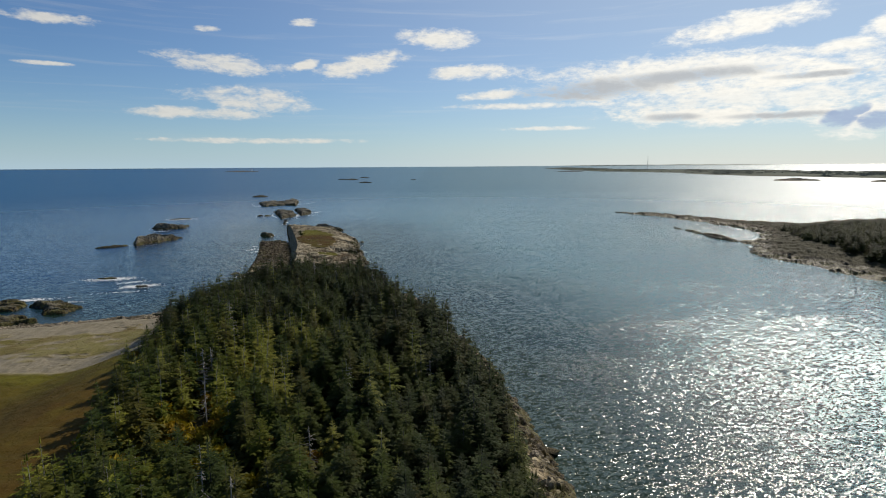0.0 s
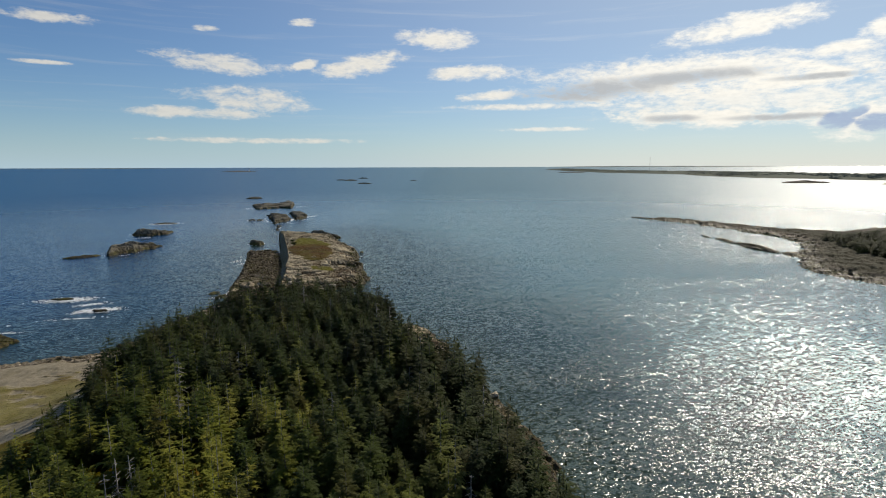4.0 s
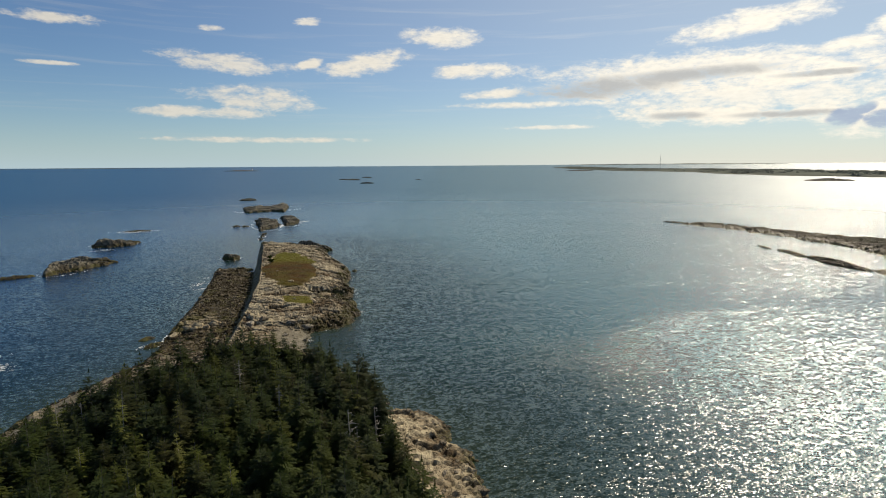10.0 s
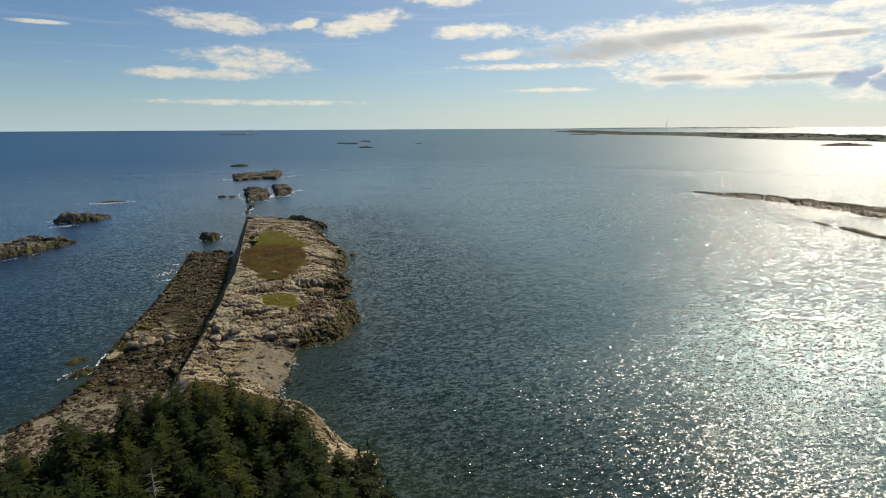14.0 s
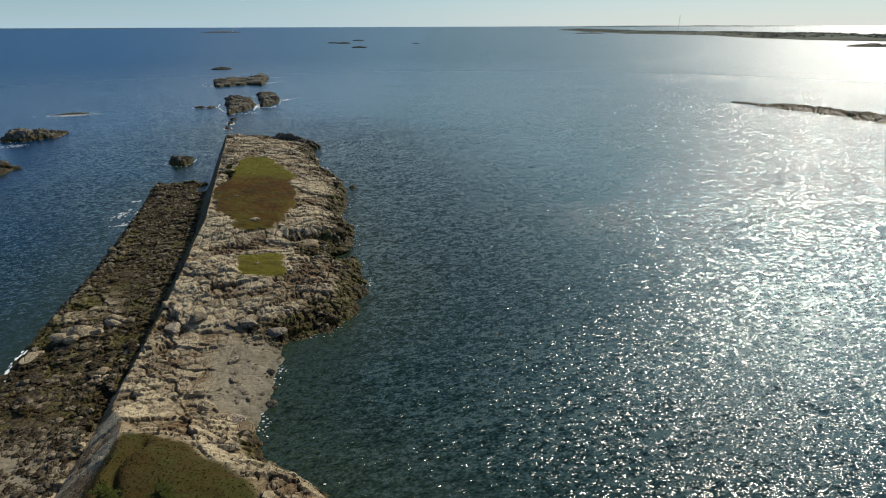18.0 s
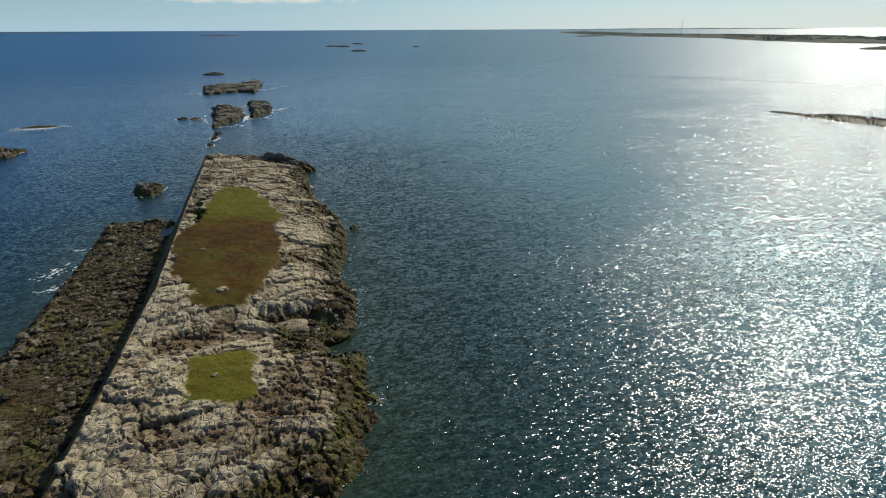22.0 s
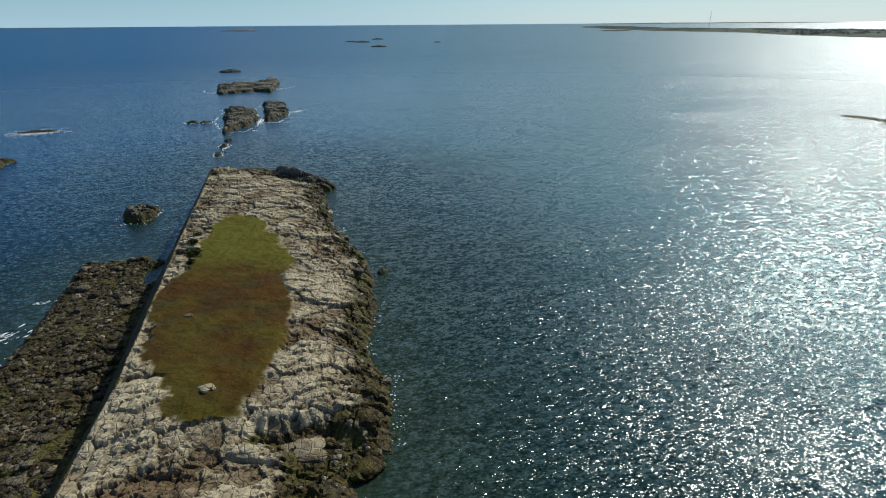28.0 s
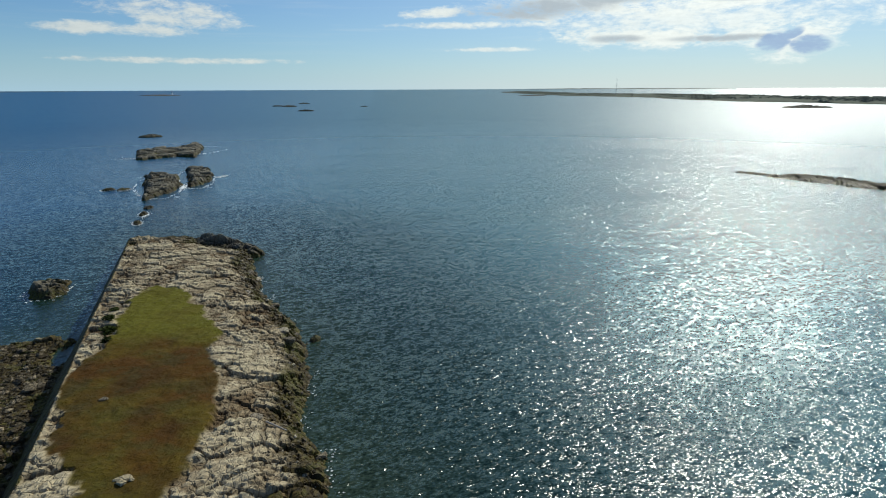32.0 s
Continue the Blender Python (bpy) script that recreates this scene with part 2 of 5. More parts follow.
def rock_material(name, pale, brown, dark, weed_top, lichen=1.0):
    """Coastal rock: pale granite above, weed and black lichen in the tide's reach; grass, gravel and forest litter
    where the mesh says so. The weed colours also stand for shade on the slab's west face.
    """
    m, k, b, p = material(name)
    tone = k.attr("tone")
    grass, gravel, litter = k.attr("grass"), k.attr("gravel"), k.attr("litter")
    big, mid, fine = k.noise(p, 0.12, 5, 0.6), k.noise(p, 0.9, 6, 0.65), k.noise(p, 7.0, 5, 0.7)
    sep = k.n.new("ShaderNodeSeparateXYZ")
    k.put(sep.inputs[0], p)
    stone = k.mix(k.step(k.math("ADD", k.math("MULTIPLY", tone, 0.95), k.math("MULTIPLY", mid, 0.45)), 0.35, 1.0), brown, pale)
    stone = k.mix(k.step(fine, 0.42, 0.72, 0.0, 0.55), stone, k.mix(1.0, stone, (0.5, 0.47, 0.43), "MULTIPLY"))
    stone = k.mix(k.step(k.noise(p, 2.3, 6, 0.7), 0.58, 0.74, 0.0, 0.5), stone, (0.1 * lichen, 0.088 * lichen, 0.07 * lichen))
    stone = k.mix(k.step(k.noise(p, 0.45, 5, 0.7), 0.57, 0.72, 0.0, 0.6), stone, (0.26 * lichen, 0.22 * lichen, 0.12 * lichen))
    joint = k.voronoi(k.scaled(p, (1.0, 0.7, 1.0), 0.5), 1.25, "DISTANCE_TO_EDGE")
    stone = k.mix(k.step(k.math("ADD", joint, k.math("MULTIPLY", fine, 0.09)), 0.05, 0.085, 0.2, 0.0), stone, (0.045, 0.04, 0.033))
    stone = k.mix(k.math("MULTIPLY", k.attr("joint"), k.step(k.noise(p, 0.7, 4), 0.35, 0.65, 0.25, 0.9)), stone, (0.016, 0.013, 0.010))
    level = k.math("SUBTRACT", sep.outputs[2], k.math("MULTIPLY", k.math("SUBTRACT", big, 0.5), 2.4))
    level = k.math("SUBTRACT", level, k.math("MULTIPLY", k.math("SUBTRACT", mid, 0.5), 1.6))
    level = k.math("SUBTRACT", level, k.math("MULTIPLY", k.attr("weed"), 2.6))
    weed = k.mix(k.step(k.noise(p, 1.6, 5), 0.42, 0.62), dark, (0.074, 0.052, 0.012))
    weed = k.mix(k.math("MULTIPLY", k.step(k.noise(p, 0.22, 5, 0.65), 0.45, 0.6), k.step(k.noise(p, 2.6, 4, 0.7), 0.35, 0.6)), weed, (0.085, 0.080, 0.014))
    weed = k.mix(k.step(fine, 0.58, 0.9), weed, (0.10, 0.078, 0.026))
    col = k.mix(k.step(level, weed_top - 0.7, weed_top + 0.5, 0.95, 0.0), stone, weed)
    grit = k.mix(k.step(k.noise(p, 3.0, 6, 0.7), 0.35, 0.7), (0.185, 0.16, 0.11), (0.30, 0.262, 0.19))
    grit = k.mix(k.step(k.voronoi(p, 5.0), 0.4, 0.7, 0.0, 0.5), grit, k.mix(1.0, grit, (0.62, 0.6, 0.58), "MULTIPLY"))
    grit = k.mix(k.step(k.noise(p, 0.3, 5, 0.65), 0.52, 0.62, 0.0, 0.7), grit, (0.14, 0.125, 0.095))
    grit = k.mix(k.step(k.noise(k.scaled(p, (1.3, 0.3, 1.0), 0.15), 0.55, 5, 0.6), 0.5, 0.62, 0.0, 0.4), grit, (0.10, 0.085, 0.05))   # bands of dried weed
    grit = k.mix(k.step(sep.outputs[2], 0.1, 0.75, 0.75, 0.0), grit, (0.1, 0.09, 0.06))
    col = k.mix(gravel, col, grit)
    turf = k.mix(k.step(k.noise(p, 0.09, 4, 0.6), 0.42, 0.6), (0.076, 0.033, 0.003), (0.078, 0.047, 0.005))
    turf = k.mix(k.step(k.noise(p, 0.28, 5, 0.65), 0.46, 0.62, 0.0, 0.7), turf, (0.05, 0.042, 0.011))
    turf = k.mix(k.step(k.noise(p, 0.16, 3, 0.5), 0.48, 0.62, 0.0, 0.5), turf, (0.045, 0.024, 0.004))
    turf = k.mix(k.attr("green"), turf, k.mix(k.noise(p, 0.5, 4, 0.6), (0.085, 0.085, 0.006), (0.15, 0.135, 0.012)))
    turf = k.mix(k.step(k.noise(p, 2.5, 5, 0.7), 0.4, 0.7, 0.0, 0.5), turf, (0.03, 0.022, 0.008))
    turf = k.mix(k.step(sep.outputs[1], 105.0, 80.0, 0.0, 0.7), turf, k.mix(k.noise(p, 0.3, 4), (0.058, 0.026, 0.004), (0.075, 0.062, 0.006)))   # peaty meadow
    shady = k.math("MULTIPLY", k.step(sep.outputs[1], 198.0, 190.0), k.step(sep.outputs[1], 140.0, 150.0))   # coarse dark heath on the neck's tip
    turf = k.mix(k.math("MULTIPLY", shady, 0.85), turf, k.mix(k.step(k.noise(p, 0.4, 5, 0.65), 0.42, 0.62), (0.042, 0.03, 0.008), (0.04, 0.042, 0.01)))
    col = k.mix(grass, col, turf)
    soil = k.mix(k.noise(p, 1.2, 5), (0.018, 0.016, 0.009), (0.05, 0.05, 0.018))
    col = k.mix(litter, col, soil)
    k.put(b.inputs["Base Color"], col)
    k.put(b.inputs["Roughness"], k.step(level, weed_top - 0.7, weed_top + 0.5, 0.55, 0.88))
    b.inputs["Specular IOR Level"].default_value = 0.12
    h = k.math("ADD", k.math("MULTIPLY", mid, 0.6), k.math("ADD", k.math("MULTIPLY", fine, 0.25), k.step(joint, 0.0, 0.08, 0.0, 0.35)))
    k.put(b.inputs["Normal"], k.bump(k.math("MULTIPLY", h, k.math("SUBTRACT", 1.0, k.math("MULTIPLY", k.math("MAXIMUM", k.math("MULTIPLY", gravel, 0.88), grass), 1.0, clamp=True))), 0.8, 0.35, k.bump(k.math("MULTIPLY", k.noise(p, 3.0, 5, 0.7), grass), 0.5, 0.25)))
    return m


ROCK = rock_material("coastal granite", (0.49, 0.41, 0.268), (0.15, 0.102, 0.055), (0.020, 0.014, 0.006), 0.8)
SKERRY_ROCK = rock_material("wave-washed rock", (0.20, 0.18, 0.135), (0.062, 0.052, 0.036), (0.012, 0.011, 0.008), 1.5, 0.5)


# brown rock tones lowered further: the point's backlit shade is in the colour
POINT_ROCK = rock_material("backlit shore rock", (0.11, 0.097, 0.076), (0.036, 0.032, 0.025), (0.016, 0.014, 0.010), 0.9, 0.4)


def boulder_material(name, low, top):
    m, k, b, p = material(name)
    own = k.math("FRACT", k.math("ADD", k.n.new("ShaderNodeObjectInfo").outputs["Random"], k.n.new("ShaderNodeNewGeometry").outputs["Random Per Island"]))
    sep = k.n.new("ShaderNodeSeparateXYZ")
    k.put(sep.inputs[0], p)
    col = k.mix(k.math("POWER", own, 2.2), low, top)
    col = k.mix(k.step(k.noise(p, 2.0, 6, 0.7), 0.45, 0.65, 0.0, 0.7), col, (0.11, 0.095, 0.075))
    wet = k.math("SUBTRACT", sep.outputs[2], k.math("MULTIPLY", k.math("FRACT", k.math("MULTIPLY", own, 7.3)), 1.6))
    col = k.mix(k.step(wet, -0.9, 0.5, 0.92, 0.0), col, k.mix(k.noise(p, 3.0, 4), (0.03, 0.026, 0.015), (0.085, 0.065, 0.025)))
    crack = k.voronoi(k.scaled(p, (1.0, 0.75, 1.0), 0.6), 1.6, "DISTANCE_TO_EDGE")
    col = k.mix(k.step(crack, 0.015, 0.05, 0.6, 0.0), col, (0.03, 0.025, 0.018))
    k.put(b.inputs["Base Color"], col)
    b.inputs["Roughness"].default_value = 0.88
    b.inputs["Specular IOR Level"].default_value = 0.1
    k.put(b.inputs["Normal"], k.bump(k.math("ADD", k.noise(p, 2.2, 7, 0.75), k.step(crack, 0.0, 0.08, 0.0, 0.3)), 0.9, 0.4))
    return m


BOULDER = boulder_material("boulder granite", (0.20, 0.165, 0.115), (0.50, 0.43, 0.32))
WEED_STONE = boulder_material("weed-stained stone", (0.030, 0.020, 0.007), (0.34, 0.28, 0.19))


def grass_material():
    m, k, b, p = material("dry sea grass")
    tone = k.attr("tone")
    col = k.mix(k.step(k.noise(p, 0.09, 4, 0.6), 0.40, 0.62), (0.088, 0.040, 0.005), (0.092, 0.058, 0.007))
    col = k.mix(k.step(k.noise(p, 0.8, 4), 0.4, 0.7), col, k.mix(1.0, col, (0.75, 0.68, 0.7), "MULTIPLY"))
    col = k.mix(k.step(k.noise(p, 0.28, 5, 0.65), 0.46, 0.62, 0.0, 0.7), col, (0.068, 0.058, 0.014))
    col = k.mix(k.math("MULTIPLY", k.attr("green"), 0.9), col, k.mix(tone, (0.10, 0.10, 0.008), (0.17, 0.15, 0.018)))
    col = k.mix(k.step(tone, 0.6, 1.0, 0.0, 0.35), col, (0.18, 0.135, 0.045))
    sep = k.n.new("ShaderNodeSeparateXYZ")
    k.put(sep.inputs[0], p)
    col = k.mix(k.step(sep.outputs[1], 105.0, 80.0, 0.0, 0.7), col, k.mix(k.noise(p, 0.12, 4), (0.075, 0.034, 0.006), (0.085, 0.074, 0.009)))
    shady = k.math("MULTIPLY", k.step(sep.outputs[1], 198.0, 190.0), k.step(sep.outputs[1], 140.0, 150.0))
    col = k.mix(k.math("MULTIPLY", shady, 0.85), col, k.mix(k.step(k.noise(p, 0.4, 5, 0.65), 0.42, 0.62), (0.055, 0.04, 0.011), (0.05, 0.052, 0.012)))
    k.put(b.inputs["Base Color"], col)
    b.inputs["Roughness"].default_value = 0.85
    b.inputs["Specular IOR Level"].default_value = 0.15
    return m


GRASS = grass_material()


def water_material():
    m, k, b, p = material("sea water")
    shallow = k.attr("shallow")
    b.inputs["IOR"].default_value = 1.333
    sep = k.n.new("ShaderNodeSeparateXYZ")
    k.put(sep.inputs[0], p)
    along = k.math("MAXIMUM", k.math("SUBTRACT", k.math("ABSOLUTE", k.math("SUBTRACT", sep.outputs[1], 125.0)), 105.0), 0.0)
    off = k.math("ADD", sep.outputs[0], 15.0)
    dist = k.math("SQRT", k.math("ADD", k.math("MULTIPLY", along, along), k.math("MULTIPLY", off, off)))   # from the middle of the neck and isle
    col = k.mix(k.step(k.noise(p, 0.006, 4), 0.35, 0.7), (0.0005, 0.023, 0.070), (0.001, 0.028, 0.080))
    # far sea painted paler blue, standing in for low sky mirrored out there
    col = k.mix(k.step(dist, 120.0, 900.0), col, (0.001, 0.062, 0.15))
    # brighter sky reflection painted into the water colour towards the sun's side
    col = k.mix(k.attr("sky_sheen"), col, (0.060, 0.147, 0.168))
    col = k.mix(k.attr("near"), col, (0.004, 0.017, 0.012))
    col = k.mix(shallow, col, (0.020, 0.034, 0.018))
    k.put(b.inputs["Base Color"], col)
    # slopes of the water: wind ripples, chop and swell as leaning normals, crests drawn out sideways
    run = k.scaled(p, (1.0, 1.0, 1.0), radians(-14))
    gust = k.step(k.noise(k.scaled(p, (0.22, 1.0, 1.0), radians(5)), 0.035, 4, 0.55), 0.36, 0.66, 0.74, 1.15)
    lee = k.step(k.vec("LENGTH", k.vec("MULTIPLY", k.vec("SUBTRACT", p, (150.0, 190.0, 0.0)), (0.0105, 0.0078, 0.0))), 0.35, 1.15, 0.42, 1.0)
    gust = k.math("MULTIPLY", k.math("MULTIPLY", gust, lee), k.step(off, -10.0, -60.0, 1.0, 0.4))
    lean = None
    for size, freq, amount, detail in (((0.85, 1.3, 1.0), 3.2, RIPPLE, 1), ((0.7, 1.3, 1.0), 1.3, WAVELET, 1), ((0.5, 1.3, 1.0), 0.42, CHOP, 1), ((0.25, 1.0, 1.0), 0.06, SWELL, 1)):
        tilt = k.vec("SUBTRACT", k.noise(k.scaled(run, size), freq, detail, 0.5, 2.0, 0.0, 1), (0.5, 0.5, 0.5))
        tilt = k.vec("MULTIPLY", tilt, (amount * 0.8, amount, 0.0))
        lean = tilt if lean is None else k.vec("ADD", lean, tilt)
    lean = k.vec("SCALE", lean)
    k.put(lean.node.inputs["Scale"], gust)
    k.put(b.inputs["Normal"], k.vec("NORMALIZE", k.vec("ADD", lean, (0.0, 0.0, 1.0))))
    k.put(b.inputs["Roughness"], k.step(dist, 70.0, 800.0, 0.15, 0.36))
    return m


RIPPLE, WAVELET, CHOP, SWELL = 1.6, 1.3, 0.3, 0.05
WATER = water_material()


def simple(name, col, rough=0.7, metal=0.0, grain=0.25, scale=3.0):
    m, k, b, p = material(name)
    k.put(b.inputs["Base Color"], k.mix(k.noise(p, scale, 5), tuple(c * (1 - grain) for c in col), tuple(min(1, c * (1 + grain)) for c in col)))
    b.inputs["Roughness"].default_value, b.inputs["Metallic"].default_value = rough, metal
    b.inputs["Specular IOR Level"].default_value = 0.05 if rough > 0.85 else 0.5
    return m


FOAM = simple("sea foam", (0.8, 0.82, 0.82), 0.9, 0, 0.1)
# aerial haze is mixed into this base colour, paler than the heath itself
FAR_LAND = simple("hazed far heath", (0.11, 0.12, 0.09), 0.95, 0, 0.5, 0.01)
WHITE_PAINT = simple("white paint", (0.8, 0.8, 0.78), 0.6, 0, 0.05)
STEEL = simple("galvanised steel", (0.35, 0.36, 0.37), 0.45, 0.8, 0.1)
RED_PAINT = simple("red paint", (0.4, 0.05, 0.04), 0.6)

# ---------- helpers for shapes ----------


def mesh_from(name, verts, faces, mat, smooth=False, **attrs):
    me = bpy.data.meshes.new(name)
    verts = np.asarray(verts, dtype=np.float32).reshape(-1, 3)
    faces = np.asarray(faces, dtype=np.int32)
    side = faces.shape[1]
    me.vertices.add(len(verts))
    me.vertices.foreach_set("co", verts.ravel())
    me.loops.add(faces.size)
    me.loops.foreach_set("vertex_index", faces.ravel())
    me.polygons.add(len(faces))
    me.polygons.foreach_set("loop_start", np.arange(0, faces.size, side, dtype=np.int32))
    me.polygons.foreach_set("loop_total", np.full(len(faces), side, dtype=np.int32))
    me.polygons.foreach_set("use_smooth", np.full(len(faces), smooth))
    for key, values in attrs.items():
        me.attributes.new(key, "FLOAT", "POINT").data.foreach_set("value", np.asarray(values, dtype=np.float32).ravel())
    me.materials.append(mat)
    me.update()
    me.validate()
    return me


def part(name, me, parent, label="", m=None):
    ob = new(name, me)
    ob.parent = parent
    if m is not None:
        ob.matrix_basis = m
    return tagged(ob, label)


def hash01(i, j, seed):
    """Repeatable random numbers for whole-number cells."""
    v = np.sin(i * 127.1 + j * 311.7 + seed * 74.7) * 43758.5453
    return v - np.floor(v)


def value_noise(x, y, seed=0):
    i, j = np.floor(x), np.floor(y)
    u, v = x - i, y - j
    u, v = u * u * (3 - 2 * u), v * v * (3 - 2 * v)
    a, b, c, d = hash01(i, j, seed), hash01(i + 1, j, seed), hash01(i, j + 1, seed), hash01(i + 1, j + 1, seed)
    return a + (b - a) * u + (c - a) * v + (a - b - c + d) * u * v


def fbm(x, y, seed=0, octaves=4):
    return sum(value_noise(x * 2 ** o, y * 2 ** o, seed + o) / 2 ** (o + 1) for o in range(octaves)) * (1 / (1 - 0.5 ** octaves))


def blocks(x, y, sx, sy, turn, seed):
    """Jointed rock: for each point the height of its block (0 to 1), its tilt, and how near a joint it lies."""
    ca, sa = math.cos(turn), math.sin(turn)
    wx = x + 0.6 * (fbm(x * 0.9 / sx, y * 0.9 / sx, seed + 31, 2) - 0.5) * sx
    wy = y + 0.9 * (fbm(x * 0.5 / sx, y * 0.5 / sx, seed + 47, 2) - 0.5) * sy
    u, v = (ca * wx + sa * wy) / sx, (-sa * wx + ca * wy) / sy
    i0, j0 = np.floor(u), np.floor(v)
    f1, f2 = np.full(u.shape, 9.0), np.full(u.shape, 9.0)
    tone, lean = np.zeros(u.shape), np.zeros(u.shape)
    for di in (-1, 0, 1):
        for dj in (-1, 0, 1):
            i, j = i0 + di, j0 + dj
            px, py = i + 0.12 + 0.76 * hash01(i, j, seed), j + 0.12 + 0.76 * hash01(i, j, seed + 5)
            # straight-sided cells: a blend of square and round distance
            ax, ay = np.abs(u - px), np.abs(v - py)
            d = 0.78 * np.maximum(ax, ay) + 0.22 * (ax + ay)
            closer = d < f1
            f2 = np.where(closer, f1, np.minimum(f2, d))
            f1 = np.where(closer, d, f1)
            tone = np.where(closer, hash01(i, j, seed + 9), tone)
            lean = np.where(closer, (u - px) * (hash01(i, j, seed + 13) - 0.5) + (v - py) * (hash01(i, j, seed + 17) - 0.6), lean)
    return tone, lean, f2 - f1


def smooth01(v, lo, hi):
    t = np.clip((v - lo) / (hi - lo), 0, 1)
    return t * t * (3 - 2 * t)


def inside_by(x, y, ring):
    """Metres inside a closed outline (negative outside)."""
    px, py = np.array(ring, dtype=float).T
    best, within = np.full(x.shape, 1e9), np.zeros(x.shape, dtype=bool)
    for a in range(len(px)):
        b = (a + 1) % len(px)
        ex, ey = px[b] - px[a], py[b] - py[a]
        t = np.clip(((x - px[a]) * ex + (y - py[a]) * ey) / (ex * ex + ey * ey), 0, 1)
        best = np.minimum(best, (x - px[a] - t * ex) ** 2 + (y - py[a] - t * ey) ** 2)
        cross = (py[a] > y) != (py[b] > y)
        within ^= cross & (x < ex * (y - py[a]) / (ey if ey else 1e-9) + px[a])
    return np.where(within, 1, -1) * np.sqrt(best)


def grid(xs, ys):
    gx, gy = np.meshgrid(xs, ys)
    n, m = len(xs), len(ys)
    i = np.arange(n * m).reshape(m, n)
    return gx.ravel(), gy.ravel(), np.stack([i[:-1, :-1], i[:-1, 1:], i[1:, 1:], i[1:, :-1]], -1).reshape(-1, 4)


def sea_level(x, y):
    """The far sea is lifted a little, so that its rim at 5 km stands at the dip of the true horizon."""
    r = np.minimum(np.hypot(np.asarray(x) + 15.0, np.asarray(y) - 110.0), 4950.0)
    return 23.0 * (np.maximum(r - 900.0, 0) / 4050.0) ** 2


# ---------- the lie of the land ----------
EAST_SHORE = [
    (19, -80), (17.5, 30), (16.6, 61), (16.2, 76), (13.7, 93), (11.9, 106), (8.5, 118), (2, 131), (-0.4, 142), (-1.5, 153), (-4.6, 161), (-8.2, 164.5),
    (-14, 169), (-20.4, 175.6), (-28, 185), (-34, 190), (-36.6, 196), (-37.3, 205), (-36.5, 212), (-32.6, 215.5), (-29.2, 221), (-28.2, 232), (-31.2, 240),
    (-37.8, 242), (-38.5, 245), (-33, 246.5), (-32.5, 255), (-37.5, 266), (-40.4, 288), (-46, 305), (-53, 319), (-59, 337), (-61, 346), (-68, 350), (-82, 365.5),
]
WEST_SHORE = [
    (-98.5, 366), (-89, 331), (-79, 297), (-76.5, 288), (-79.5, 288), (-83.5, 300), (-94.5, 295.5), (-87, 271), (-83, 256), (-77.9, 235), (-74, 215), (-69.8, 200),
    (-68.5, 190), (-71, 181), (-74, 167), (-77, 155), (-76, 148.5), (-85, 145.5), (-105, 139.5), (-125, 133), (-165, 120), (-240, 100), (-240, -80),
]
COAST = EAST_SHORE + WEST_SHORE
BROWN_TURF = [(-73, 303), (-70.5, 310), (-65.5, 307), (-57.5, 296), (-52.6, 280), (-49.5, 265), (-49.0, 249), (-54.2, 248.6), (-62, 259), (-69, 276), (-69, 289)]
GREEN_TURF = [(-50.2, 234.6), (-45.2, 236.6), (-41.6, 227.6), (-47.4, 226.4)]
TIP_TURF = [(-47.2, 187.5), (-40, 187), (-32.5, 181), (-26.5, 173), (-27, 163), (-48, 160), (-47.6, 178)]
FOREST = [(11, 20), (11, 60), (10, 76), (7.5, 93), (5.5, 105), (1.5, 117), (-6, 130), (-9.5, 140), (-14, 152), (-18, 160), (-26, 168), (-31, 172.5), (-38, 176), (-45, 175),
          (-48, 172), (-51, 167), (-57, 160), (-63, 153), (-64, 145), (-59, 125), (-56, 110), (-53, 92), (-46, 75), (-41, 60), (-38, 45), (-38, 20)]
COVE = [(-47.5, 248.6), (-44, 249.4), (-39, 251.5), (-34, 248), (-33, 242), (-39, 241.6), (-44, 243.8), (-47.5, 246.6)]
MEADOW = [(-54, 99), (-95, 99), (-170, 85), (-235, 60), (-235, -70), (-30, -70), (-30, 45), (-38, 66), (-49, 92)]


def slab_foot(y):
    """Where the long straight rock slab that dips west meets the low shelf."""
    return np.interp(y, [120, 150, 175, 189.6, 218.6, 253.3, 289.5, 364, 480], [-38, -45.5, -49.8, -52.2, -58.4, -66.6, -77.6, -99, -136])


